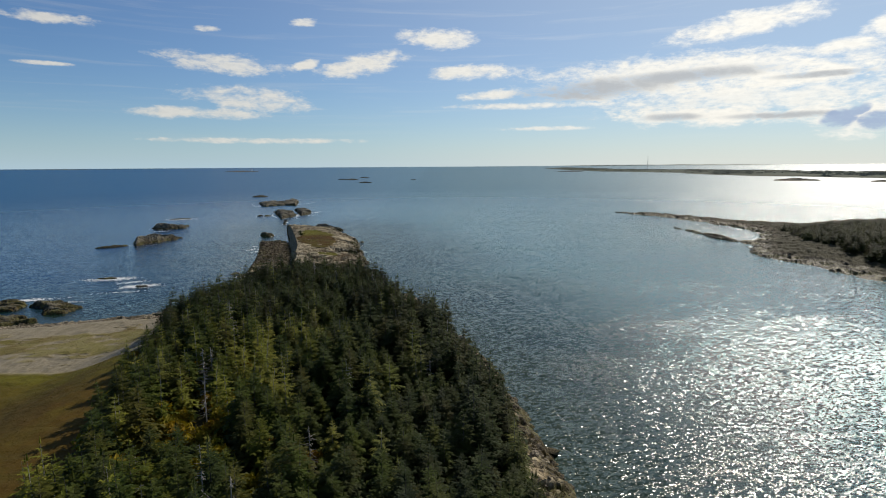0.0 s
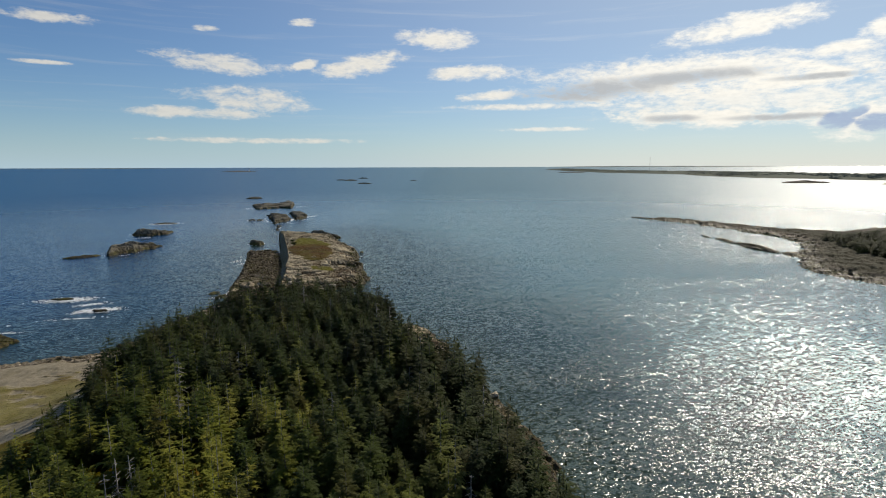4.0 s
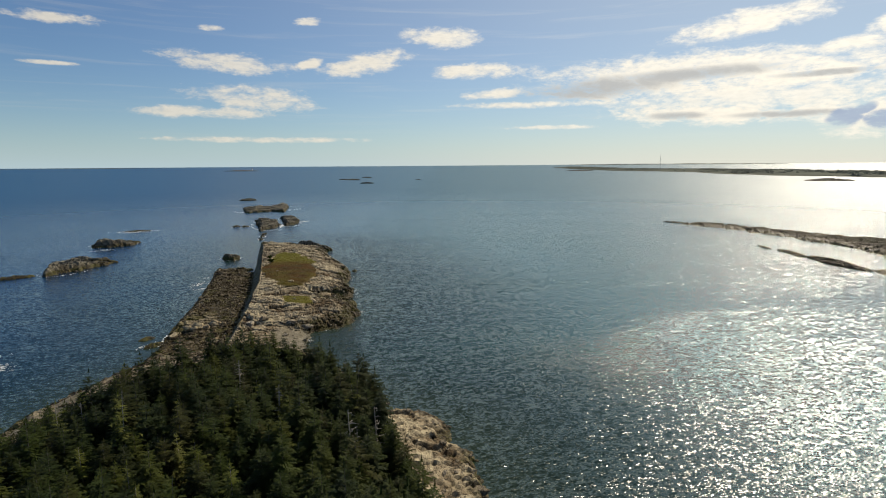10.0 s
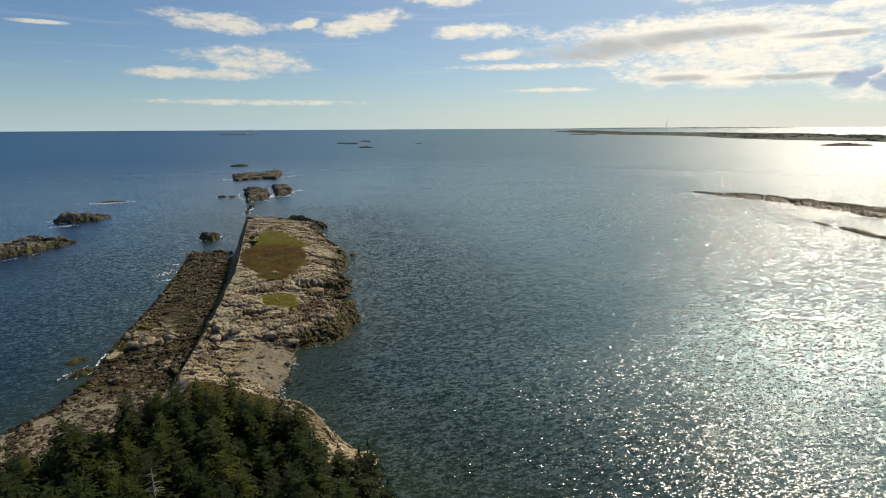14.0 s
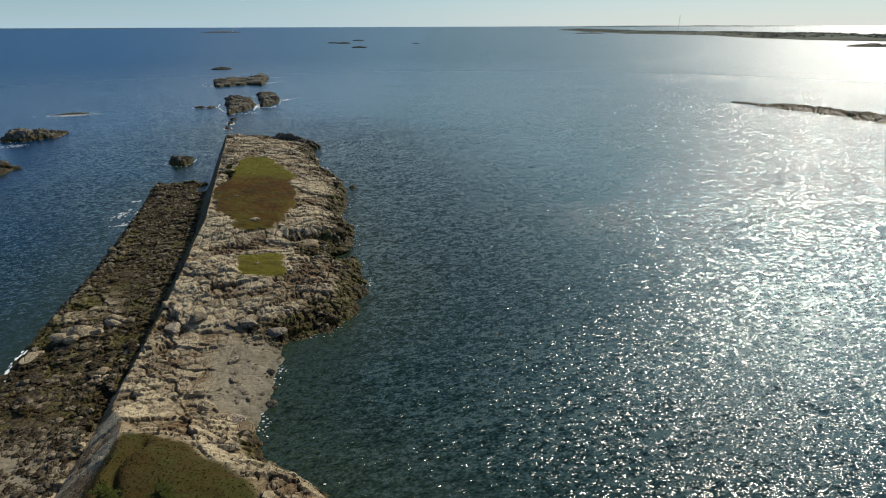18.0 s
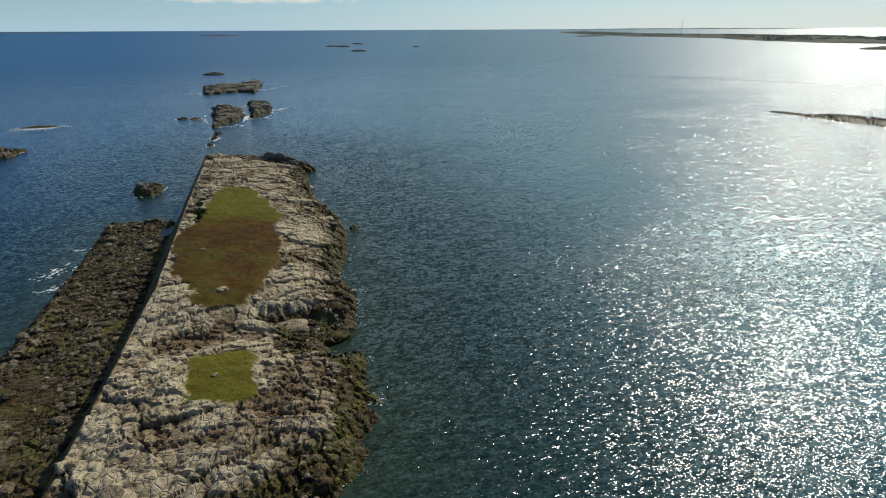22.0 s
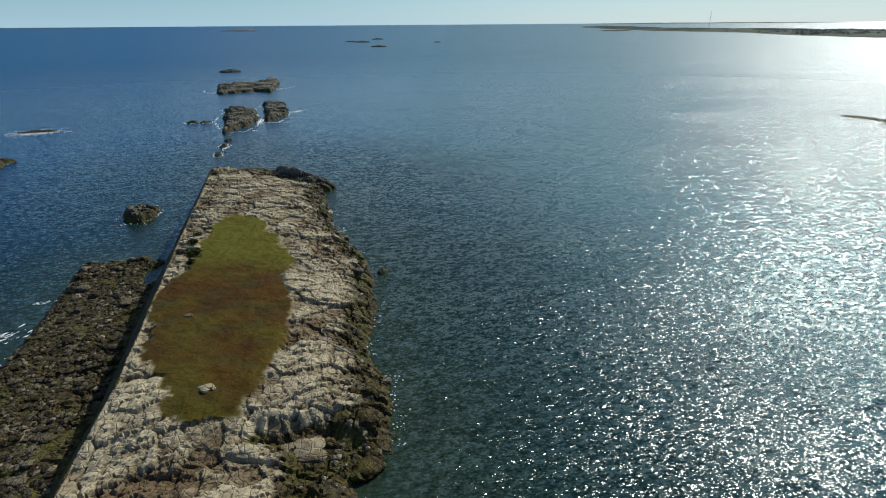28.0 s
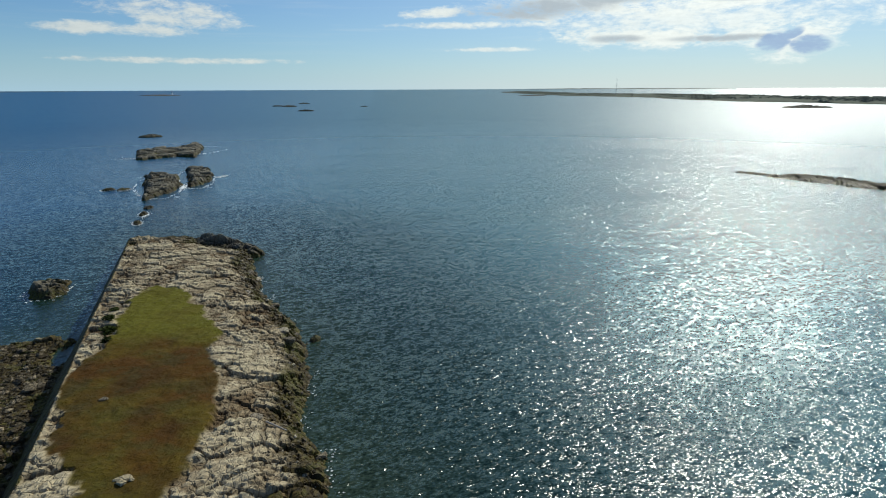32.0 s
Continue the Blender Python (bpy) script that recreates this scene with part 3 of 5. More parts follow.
def lie(x, y):
    """Heights of the land, and what covers it."""
    x, y = np.asarray(x, dtype=float), np.asarray(y, dtype=float)
    wob = (fbm(x * 0.16, y * 0.16, 3, 5) - 0.5) * 5.0
    s = x - slab_foot(y)
    on_slab = smooth01(y, 160, 178)
    # the slab's foot and the shelf's edge stay straight; the other shores are ragged
    straight = np.exp(-(np.minimum(np.abs(s), 9) / 2.5) ** 2) * on_slab
    shelf_side = on_slab * smooth01(-s, 1, 6)
    d0 = inside_by(x, y, COAST)
    d = d0 + wob * (1 - straight) * (1 - 0.92 * shelf_side)
    top = np.interp(y, [150, 172, 184, 190, 195, 203, 212, 222, 232, 242, 250, 290, 330, 356, 366], [7.5, 7.6, 7.0, 5.4, 2.9, 2.5, 2.7, 4.0, 4.4, 3.2, 4.6, 5.2, 4.4, 3.2, 2.2])
    east = inside_by(x, y, EAST_SHORE + [(-99, 367), (-300, 372), (-300, -80)]) + wob * (1 - straight)
    ridge = top * (1 - np.exp(-np.maximum(east, 0) / np.interp(y, [170, 188, 198, 214, 222], [4.0, 5.0, 9.0, 6.0, 5.0]))) ** 0.9
    foot = 0.85 + 0.9 * smooth01(y, 205, 180) + 1.2 * smooth01(y, 185, 165)
    shelf = np.minimum(foot + 0.5 * (fbm(x * 0.2, y * 0.2, 8, 3) - 0.5), 0.15 + np.maximum(d, 0) * 0.45)
    slab = np.where(s > 0, foot + s * (1.25 - 0.5 * smooth01(y, 200, 192)), shelf)
    north = np.where(s > 0, np.minimum(ridge, slab), shelf)
    # wooded neck
    bank = 2.6 * (1 - np.exp(-np.maximum(d, 0) / 2.2)) + np.minimum(np.maximum(d - 4, 0) * 0.16, 4.6)
    low_west = smooth01(-x, 52, 72) * smooth01(y, 178, 150)
    south = bank * (1 - low_west) + np.minimum(0.3 + np.maximum(d, 0) * 0.16, 2.3) * low_west
    z = south * (1 - on_slab) + north * on_slab
    gully = np.exp(-((x + 43.0 + 0.22 * (y - 181) + 0.6 * np.sin(y * 0.7)) / 0.55) ** 2) * smooth01(y, 170, 174) * smooth01(y, 187, 185)
    cove = smooth01(inside_by(x, y, COVE) + wob * 0.8 + (fbm(x * 0.6, y * 0.6, 77, 3) - 0.5) * 3.0, -1.2, 2.2)
    z = z * (1 - cove) + np.minimum(z, 0.9 + 0.14 * np.maximum(-x - 38, 0)) * cove
    z = np.where(d > 0, z - 0.7 * gully, np.maximum(d * 0.4, -3.0))
    edge = inside_by(x, y, BROWN_TURF) + 0.7 + wob * 0.9 + (fbm(x * 0.7, y * 0.7, 51, 3) - 0.5) * 2.4
    edge2 = inside_by(x, y, GREEN_TURF) + 0.9 + wob * 0.3 + (fbm(x * 0.7, y * 0.7, 51, 3) - 0.5) * 2.4
    edge3 = np.minimum(inside_by(x, y, TIP_TURF), s - 5.5) + wob * 0.3
    edge4 = inside_by(x, y, MEADOW) + wob * 0.5
    fringe = np.minimum(inside_by(x, y, [(-60, 128), (-72, 128), (-100, 122), (-112, 110), (-62, 106)]), 4) - 3 + (fbm(x * 0.22, y * 0.5, 55, 4) - 0.42) * 16
    grass = np.maximum.reduce([smooth01(edge, -0.4, 0.5), smooth01(edge2, -0.3, 0.4), smooth01(edge3, -0.5, 0.6), smooth01(edge4, -1, 1), 0.75 * smooth01(fringe, -1, 1)])
    wood = smooth01(inside_by(x, y, FOREST) + wob * 0.5, -1.0, 1.0)
    beach = smooth01(y, 192.5, 196) * smooth01(y, 214, 208) * smooth01(s + 3 * (fbm(x * 0.3, y * 0.3, 58, 3) - 0.5), 9.0, 12.0)
    shingle = np.maximum(smooth01(-x, 53, 58) * smooth01(y, 150, 138) * smooth01(d, 4, 8), smooth01(-s, 0.3, 2) * smooth01(y, 196, 186) * smooth01(y, 150, 160) * smooth01(d, 2, 5))
    gravel = np.maximum(beach, shingle) * (1 - grass) * (1 - wood)
    face = on_slab * smooth01(s, -0.2, 0.1) * smooth01(slab - ridge, 0.6, -0.1)
    bare = np.clip(1 - grass - wood - 0.85 * gravel, 0, 1) * np.clip((d + 2) / 3, 0, 1) * (1 - 0.8 * face) * (1 - 0.35 * shelf_side)
    # real weed, plus shade painted on the slab's face that turns from the sun
    weed = np.maximum(smooth01(-s, 0.0, 1.0) * on_slab * smooth01(y, 185, 200) * 1.35, np.maximum(smooth01(d, 10.5, 2.0) * (1 - beach) * 0.8 * (0.9 - 0.5 * smooth01(y, 118, 132) + 0.6 * smooth01(y, 186, 212)), 2.0 * face * smooth01(y, 195, 215)))
    outcrop = smooth01(fbm(x * 0.12, y * 0.12, 205, 3) + 0.2 * smooth01(d, 6, 1) + 0.22 * smooth01(y, 276, 292) + 0.12 * smooth01(y, 232, 222), 0.55, 0.68)     # barer rock along the shelf's outer edge
    weed = np.maximum(weed * (1 - 0.85 * outcrop * shelf_side), 1.25 * cove)
    bare = bare * (1 - shelf_side * (0.45 - 0.55 * outcrop)) * (1 - 0.15 * cove)
    return z, bare, grass * (d > 0), gravel, wood, d, face, weed


def rocky(x, y):
    """The land with its jointed blocks."""
    z, bare, grass, gravel, wood, d, face, weed = lie(x, y)
    turn = 0.12
    t1, l1, e1 = blocks(x, y, 3.4, 2.7, turn - 0.1, 1)
    t2, l2, e2 = blocks(x, y, 1.5, 1.2, turn + 0.4, 2)
    t3, l3, e3 = blocks(x, y, 0.9, 0.7, turn - 0.2, 3)
    amp = bare * np.interp(z, [-1, 0.5, 3], [0.7, 1.0, 0.9])
    lump = (t1 - 0.5) * 0.5 + l1 * 0.6 - 0.26 * smooth01(e1, 0.10, 0.02)
    t0, l0, e0 = blocks(x, y, 8.0, 5.2, turn + 0.35, 6)
    crumble = 0.55 + 0.6 * smooth01(fbm(x * 0.11, y * 0.11, 16, 3) + 0.25 * smooth01(d, 9, 2) - 0.1 * t0, 0.38, 0.6)     # smooth slabs between broken stretches
    lump = lump * (0.45 + 0.5 * crumble) + (t0 - 0.5) * 0.7 + l0 * 0.8 - 0.4 * smooth01(e0, 0.04, 0.01)
    lump = lump + crumble * ((t2 - 0.5) * 0.36 + l2 * 0.5 - 0.18 * smooth01(e2, 0.2, 0.03))
    lump = lump + crumble * ((t3 - 0.5) * 0.16 + l3 * 0.26 - 0.08 * smooth01(e3, 0.2, 0.0))
    z = z + amp * lump + (1 - amp) * 0.14 * (fbm(x * 0.9, y * 0.9, 5, 3) - 0.5) + face * 0.16 * (fbm(x * 0.6, y * 0.25, 15, 3) - 0.5)
    z = np.where(grass > 0.3, z + grass * (0.12 + 0.30 * (fbm(x * 0.55, y * 0.55, 23, 3) - 0.5)), z)
    return z, np.clip(0.1 + 0.3 * t0 + 0.4 * t1 + 0.3 * t2 + 0.15 * t3 - 0.25 * crumble + 0.06, 0, 1), grass, gravel, wood, weed, amp * np.maximum.reduce([smooth01(e0, 0.04, 0.012), smooth01(e1, 0.09, 0.03) * (0.4 + 0.6 * crumble), 0.8 * crumble * smooth01(e2, 0.15, 0.04)])


def greenness(x, y):
    """Where the turf is green rather than rust-brown."""
    n = (fbm(x * 0.25, y * 0.25, 99, 4) - 0.5) * 1.2
    isle = np.maximum.reduce([smooth01(y, 278, 291), smooth01(y, 249, 244), 0.18 * smooth01(y, 271, 261)])
    tip = 0.2 * smooth01(y, 200, 190)
    field = 0.75 * smooth01(y, 78, 95)
    return np.clip(np.where(y > 200, isle + 0.8 * n, np.where(y > 150, tip + 0.5 * n, field + n)), 0, 1)


def terrain(name, xs, ys, label):
    x, y, f = grid(xs, ys)
    z, tone, grass, gravel, wood, weed, joint = rocky(x, y)
    keep = (z[f].max(axis=1) > -1.4)
    me = mesh_from(name, np.stack([x, y, z], -1), f[keep], ROCK, False, tone=tone, grass=grass, gravel=gravel, litter=wood, weed=weed, green=greenness(x, y), joint=joint)
    return tagged(new(name, me), label, "ground", "", "structure")


terrain("ground_isle", np.arange(-102, -18, 0.23), np.arange(164, 370, 0.23), "pale jointed granite headland with weed-dark shore")
terrain("ground_neck", np.arange(-82, 22, 0.45), np.arange(38, 164.3, 0.45), "wooded rocky neck of land with litter-covered soil")
terrain("ground_meadow", np.append(np.arange(-240, -82, 1.3), [-81.6, -80.6]), np.arange(38, 150, 1.0), "brown meadow and gravel beach behind the shore")
terrain("ground_behind", np.arange(-240, 24, 4.0), np.append(np.arange(-80, 36, 4.0), 38.2), "meadow and woods inland")


def spaced(lo, hi, step, reach, ratio=1.12):
    """Even steps from lo to hi, then ever longer ones to the reach on both sides."""
    mid = list(np.arange(lo, hi, step))
    left, right, d = [], [], step
    while mid[0] - sum(left) > -reach:
        d *= ratio
        left.append(d)
    a, v = [], mid[0]
    for q in left:
        v -= q
        a.append(v)
    d, v = step, mid[-1]
    while v < reach:
        d *= ratio
        v += d
        right.append(v)
    return np.array(a[::-1] + mid + right)


def build_sea():
    x, y, f = grid(spaced(-110, 30, 1.6, 7000), spaced(30, 380, 1.6, 7000))
    d = inside_by(x, y, COAST)
    shallow = smooth01(d, -20, 1.5) * 0.9
    near = smooth01(d, -85, -12) * 0.9
    # mask by bearing for the sky reflection painted into the water
    sky_sheen = smooth01(np.degrees(np.arctan2(x + 10, np.maximum(y, 0) + 30)), -24, 8) * 0.95
    me = mesh_from("water_sea", np.stack([x, y, sea_level(x, y)], -1), f, WATER, True, shallow=shallow, sky_sheen=sky_sheen * (d < 1), near=near)
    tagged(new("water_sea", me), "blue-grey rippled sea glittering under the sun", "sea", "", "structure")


build_sea()

# ---------- skerries ----------


def skerry(x, y, half_len, half_wid, turn, high, label, seed, cut=0.0, step=None, group="skerries"):
    """A low wave-washed rock; cut: how straight its western side is planed off."""
    step = step or max(0.25, half_len / 45)
    u, v, f = grid(np.arange(-half_len * 1.25, half_len * 1.25, step), np.arange(-half_wid * 1.35, half_wid * 1.35, step))
    a = np.arctan2(v / half_wid, u / half_len)
    rim = 0.72 + 0.55 * fbm(np.cos(a) * 1.6 + 9 + seed, np.sin(a) * 1.6 + 4, seed, 3)
    r = np.sqrt((u / half_len) ** 2 + (v / half_wid) ** 2) / rim
    if cut:
        r = np.maximum(r, (v / half_wid) / cut)
    high = high * 0.8
    z = high * np.clip(1 - r, -1, 1)
    z = np.where(z > 0, high * (np.maximum(z, 0) / high) ** 0.36, z * 2)
    t1, l1, e1 = blocks(u + seed * 37, v, half_len * 0.3 + 0.6, half_wid * 0.28 + 0.4, 0.3, seed)
    t2, l2, e2 = blocks(u + seed * 37, v, half_len * 0.1 + 0.4, half_wid * 0.1 + 0.3, 0.5, seed + 1)
    z = z + np.clip(1.3 - r, 0, 1) * min(high, 3.2) * ((t1 - 0.5) * 0.7 + l1 * 0.6 - 0.3 * smooth01(e1, 0.15, 0) + (t2 - 0.5) * 0.3 - 0.2 * smooth01(e2, 0.15, 0))
    keep = z[f].max(axis=1) > -0.6
    me = mesh_from("skerry", np.stack([u, v, z], -1), f[keep], SKERRY_ROCK, False, tone=0.6 * t1 + 0.4 * t2)
    ob = tagged(new("skerry", me), label, "rock", group)
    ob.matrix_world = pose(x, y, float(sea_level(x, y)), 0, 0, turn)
    return ob


DARK_ROCK = "dark wave-washed rock low in the sea"
for row in (
    (-166, 283, 7, 2.2, 40, 1.2, DARK_ROCK, 12),
    (-232, 738, 9, 8, 10, 2.6, DARK_ROCK, 17),
    (-144, 454, 2.6, 1.8, 20, 1.2, DARK_ROCK, 18), (-137.5, 454, 2.8, 1.7, 60, 1.2, DARK_ROCK, 19),
    (-109.5, 402, 3.4, 1.4, 106, 1.0, DARK_ROCK, 21), (-106, 388, 3.0, 1.2, 106, 0.9, DARK_ROCK, 22), (-112, 413, 2.6, 1.5, 106, 1.0, DARK_ROCK, 23),
    (-199, 433, 8, 2.6, 20, 0.8, "low rock breaking the swell into foam", 24),
    (-232, 1548, 16, 12, 0, 3.5, "far low skerry near the horizon", 31), (-163, 1292, 14, 8, 0, 3.0, "far low skerry near the horizon", 32),
    (-225, 1772, 16, 10, 0, 3.5, "far low skerry near the horizon", 33), (-262, 1580, 14, 9, 0, 3.0, "far low skerry near the horizon", 34), (-60, 1520, 8, 6, 0, 2.0, "far low skerry near the horizon", 35),
    (-70, 354, 15, 4.2, -41, 3.4, "dark ledge running out from the isle", 47), (-39.2, 293, 1.3, 0.9, 70, 0.9, "small black rock close by the shore", 36), (-82, 296, 2.2, 1.2, 40, 1.0, "weed-black rock in the channel", 37),
    (-72, 203, 2.5, 1.2, 60, 0.8, "low rock awash beside the shelf", 38), (-76.5, 208, 2.0, 1.1, 60, 0.6, "low rock awash beside the shelf", 39),
    (640, 2649, 60, 20, 5, 5, "far low islet off the coast", 40), (812, 1245, 45, 22, -8, 6, "far heath-topped islet before the coast", 41), (930, 1130, 40, 18, -10, 5, "far heath-topped islet before the coast", 42),
    (155, 327, 11, 2.4, 88, 1.0, "thin reef off the point", 43), (156, 300, 16, 3.6, 92, 1.8, "thin reef off the point", 44), (158, 459, 9, 2.2, 130, 0.8, "thin reef off the point", 45),
    (153, 345, 6, 1.2, 88, 0.6, "thin reef off the point", 46),
):
    skerry(*row)



def planed_skerry(ring, high, label, seed, dip, step=0.5):
    """A skerry of tilted beds: a straight outline, a steep western face and a top that falls away in the direction dip (degrees)."""
    rx, ry = np.array(ring, dtype=float).T
    cx, cy = rx.mean(), ry.mean()
    u, v, f = grid(np.arange(rx.min() - cx - 4, rx.max() - cx + 4, step), np.arange(ry.min() - cy - 4, ry.max() - cy + 4, step))
    span = max(np.ptp(rx), np.ptp(ry)) / 2
    d = inside_by(u + cx, v + cy, ring) + (fbm(u * 0.35, v * 0.35, seed, 4) - 0.5) * min(4.5, span * 0.35)
    fall = (u * math.cos(radians(dip)) + v * math.sin(radians(dip))) / span
    t1, l1, e1 = blocks(u + seed * 37, v, span * 0.26 + 0.8, span * 0.12 + 0.5, 0.3, seed)
    t2, l2, e2 = blocks(u + seed * 37, v, span * 0.09 + 0.5, span * 0.05 + 0.4, 0.5, seed + 1)
    hump = fbm(u / span * 1.7 + seed, v / span * 1.7, seed + 7, 3)
    top = high * np.clip(0.72 - 0.5 * fall, 0.12, 1.1) * (0.45 + 1.1 * hump)
    z = np.where(d > 0, np.minimum(top, 0.25 + d * 1.3), d * 0.7)
    z = z + np.clip((d + 1) / 2, 0, 1) * min(high, 3.5) * ((t1 - 0.5) * 0.42 + l1 * 0.4 - 0.2 * smooth01(e1, 0.12, 0) + (t2 - 0.5) * 0.2 + l2 * 0.2)
    keep = z[f].max(axis=1) > -0.6
    me = mesh_from("skerry", np.stack([u, v, z], -1), f[keep], SKERRY_ROCK, False, tone=np.clip(0.6 * t1 + 0.4 * t2, 0, 1))
    ob = tagged(new("skerry", me), label, "rock", "skerries")
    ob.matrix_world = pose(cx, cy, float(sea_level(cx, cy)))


for row in (
    ([(-119, 428), (-143.5, 494), (-133, 491), (-125, 484), (-116, 462), (-114, 446)], 3.3, "steep dark skerry with a straight planed side", 15, 10),
    ([(-110.5, 453), (-130, 515), (-119, 514), (-107, 478), (-108.5, 462)], 2.8, "small jagged skerry washed by surf", 16, 20),
    ([(-174, 560), (-192, 608), (-183, 624), (-172, 630), (-166, 652), (-156, 632), (-147, 592), (-143, 570), (-157, 578)], 2.6, "broad flat-topped skerry streaked grey and black", 14, 200),
    ([(-101, 320), (-104.5, 330), (-98, 330.5), (-94.6, 322), (-96, 319)], 1.9, "black weed-covered rock standing off the shelf", 20, 60, 0.3),
    ([(-157, 286), (-164, 300), (-168, 316), (-156, 322), (-146, 317), (-147, 309), (-152, 294)], 2.6, "long grey skerry of broken tilted beds", 11, 40, 0.4),
    ([(-182, 359), (-190, 372), (-182, 383), (-170, 380), (-168, 368), (-175, 361)], 2.8, "grey humped skerry in the open sea", 13, 60, 0.4),
    ([(-142, 158), (-130, 166), (-121, 161), (-122, 154), (-133, 149)], 1.7, "dark weedy ledge off the beach", 27, 60, 0.35),
    ([(-120, 160), (-113, 163.5), (-104, 158), (-104.5, 152), (-109, 150), (-113, 156)], 1.5, "dark weedy ledge off the beach", 28, 30, 0.3),
    ([(-127, 149), (-113, 147.5), (-106, 143.5), (-112, 138), (-126, 139)], 1.5, "dark weedy ledge off the beach", 29, 80, 0.35),
    ([(-103, 186), (-100, 188), (-98.5, 186), (-101, 184.5)], 0.6, "low rock breaking the swell into foam", 25, 80, 0.25),
    ([(-124, 200), (-120, 202.5), (-117.5, 200.5), (-121, 198.5)], 0.6, "low rock breaking the swell into foam", 26, 80, 0.25),
):
    planed_skerry(*row)

# ---------- the point across the water ----------
POINT = [(158, 452), (180, 448), (201, 402), (218, 372), (240, 358), (280, 380), (430, 400), (520, 300), (520, 40), (190, 40), (166, 110), (156, 160), (152.5, 182), (149, 211),
         (143, 238), (146, 252), (156, 268), (158, 289), (166, 284), (178, 300), (190, 322), (192, 350), (186, 380), (176, 415), (165, 440)]


def build_point():
    xs = np.append(np.arange(138, 262, 1.0), np.arange(263, 522, 5.0))
    ys = np.arange(38, 462, 1.4)
    x, y, f = grid(xs, ys)
    d = inside_by(x, y, POINT) + (fbm(x * 0.09, y * 0.09, 60, 4) - 0.5) * 9
    t1, l1, e1 = blocks(x, y, 7, 2.8, 1.9, 61)
    t2, l2, e2 = blocks(x, y, 3, 1.6, 1.9, 62)
    z = np.where(d > 0, 1.2 * (1 - np.exp(-np.maximum(d, 0) / 4)) + np.minimum(np.maximum(d - 7, 0) * 0.10, 3.5), np.maximum(d * 0.4, -2))
    heath = np.maximum(smooth01(d + (fbm(x * 0.1, y * 0.1, 64, 3) - 0.5) * 8 - 6 * smooth01(y, 330, 290), 2, 5), 0)
    grass = 0.3 * heath
    z = z + 0.5 * heath
    z = z + (1 - grass) * np.clip((d + 2) / 3, 0, 1) * ((t1 - 0.5) * 1.1 + l1 - 0.4 * smooth01(e1, 0.15, 0) + (t2 - 0.5) * 0.5)
    wood = smooth01(np.minimum.reduce([d - 15, x - 170 - 0.3 * np.maximum(y - 225, 0), 322 - y]) + (fbm(x * 0.08, y * 0.08, 66, 3) - 0.5) * 8, -1, 1)
    keep = z[f].max(axis=1) > -0.9
    # litter colour over the heath also darkens it for the backlit look
    me = mesh_from("ground_point", np.stack([x, y, z], -1), f[keep], POINT_ROCK, False, tone=0.6 * t1 + 0.4 * t2, grass=grass * (1 - wood), litter=np.maximum(wood, 0.7 * heath * smooth01(d, 7, 14)), weed=np.full(x.shape, 0.25))
    tagged(new("ground_point", me), "low rocky point with heath and spruces across the water", "ground", "", "structure")
    return x, y, z, wood


POINT_LAND = build_point()

# ---------- far coast ----------
FAR_COAST = [(1500, 700), (1250, 1150), (1033, 1406), (967, 1656), (900, 1828), (930, 2100), (905, 2375), (772, 2590), (720, 3000), (690, 3500), (775, 3880), (930, 3850), (1000, 3300), (1150, 2700),
             (1350, 2300), (1550, 1800), (1900, 1400), (2300, 900), (2300, 700)]


def build_far_coast():
    x, y, f = grid(np.arange(640, 3420, 22.0), np.arange(690, 4230, 22.0))
    d = inside_by(x, y, FAR_COAST) + (fbm(x * 0.006, y * 0.006, 70, 4) - 0.5) * 150
    rise = np.minimum(np.maximum(d, 0) * 0.05, 4) + (fbm(x * 0.004, y * 0.004, 71, 3) - 0.4) * 8 * smooth01(d, 20, 200)
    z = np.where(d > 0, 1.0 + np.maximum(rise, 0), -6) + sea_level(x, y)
    keep = (d[f].max(axis=1) > -25)
    me = mesh_from("ground_far_coast", np.stack([x, y, z], -1), f[keep], FAR_LAND, False)
    tagged(new("ground_far_coast", me), "far low heath coast dark against the glitter", "ground", "", "structure")
    return x, y, z, d


FAR_LIE = build_far_coast()
# faint land on the horizon
for cx, cy, w, h in ((1900, 4720, 900, 6), (-2600, 4300, 700, 3)):
    x, y, f = grid(np.linspace(-w, w, 40), np.linspace(-60, 60, 5))
    z = h * np.maximum(0, 1 - (x / w) ** 2) * np.maximum(0.05, 1 - (y / 60) ** 2) * (0.6 + 0.8 * fbm(x * 0.01, y * 0.01, 77, 3)) - 0.4
    ob = tagged(new("backdrop_land", mesh_from("backdrop_land", np.stack([x, y, z], -1), f, FAR_LAND)), "faint line of land on the horizon", "land", "", "structure")
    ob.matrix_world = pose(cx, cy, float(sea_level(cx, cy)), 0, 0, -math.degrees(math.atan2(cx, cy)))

# ---------- trees ----------
rng = np.random.default_rng(7)


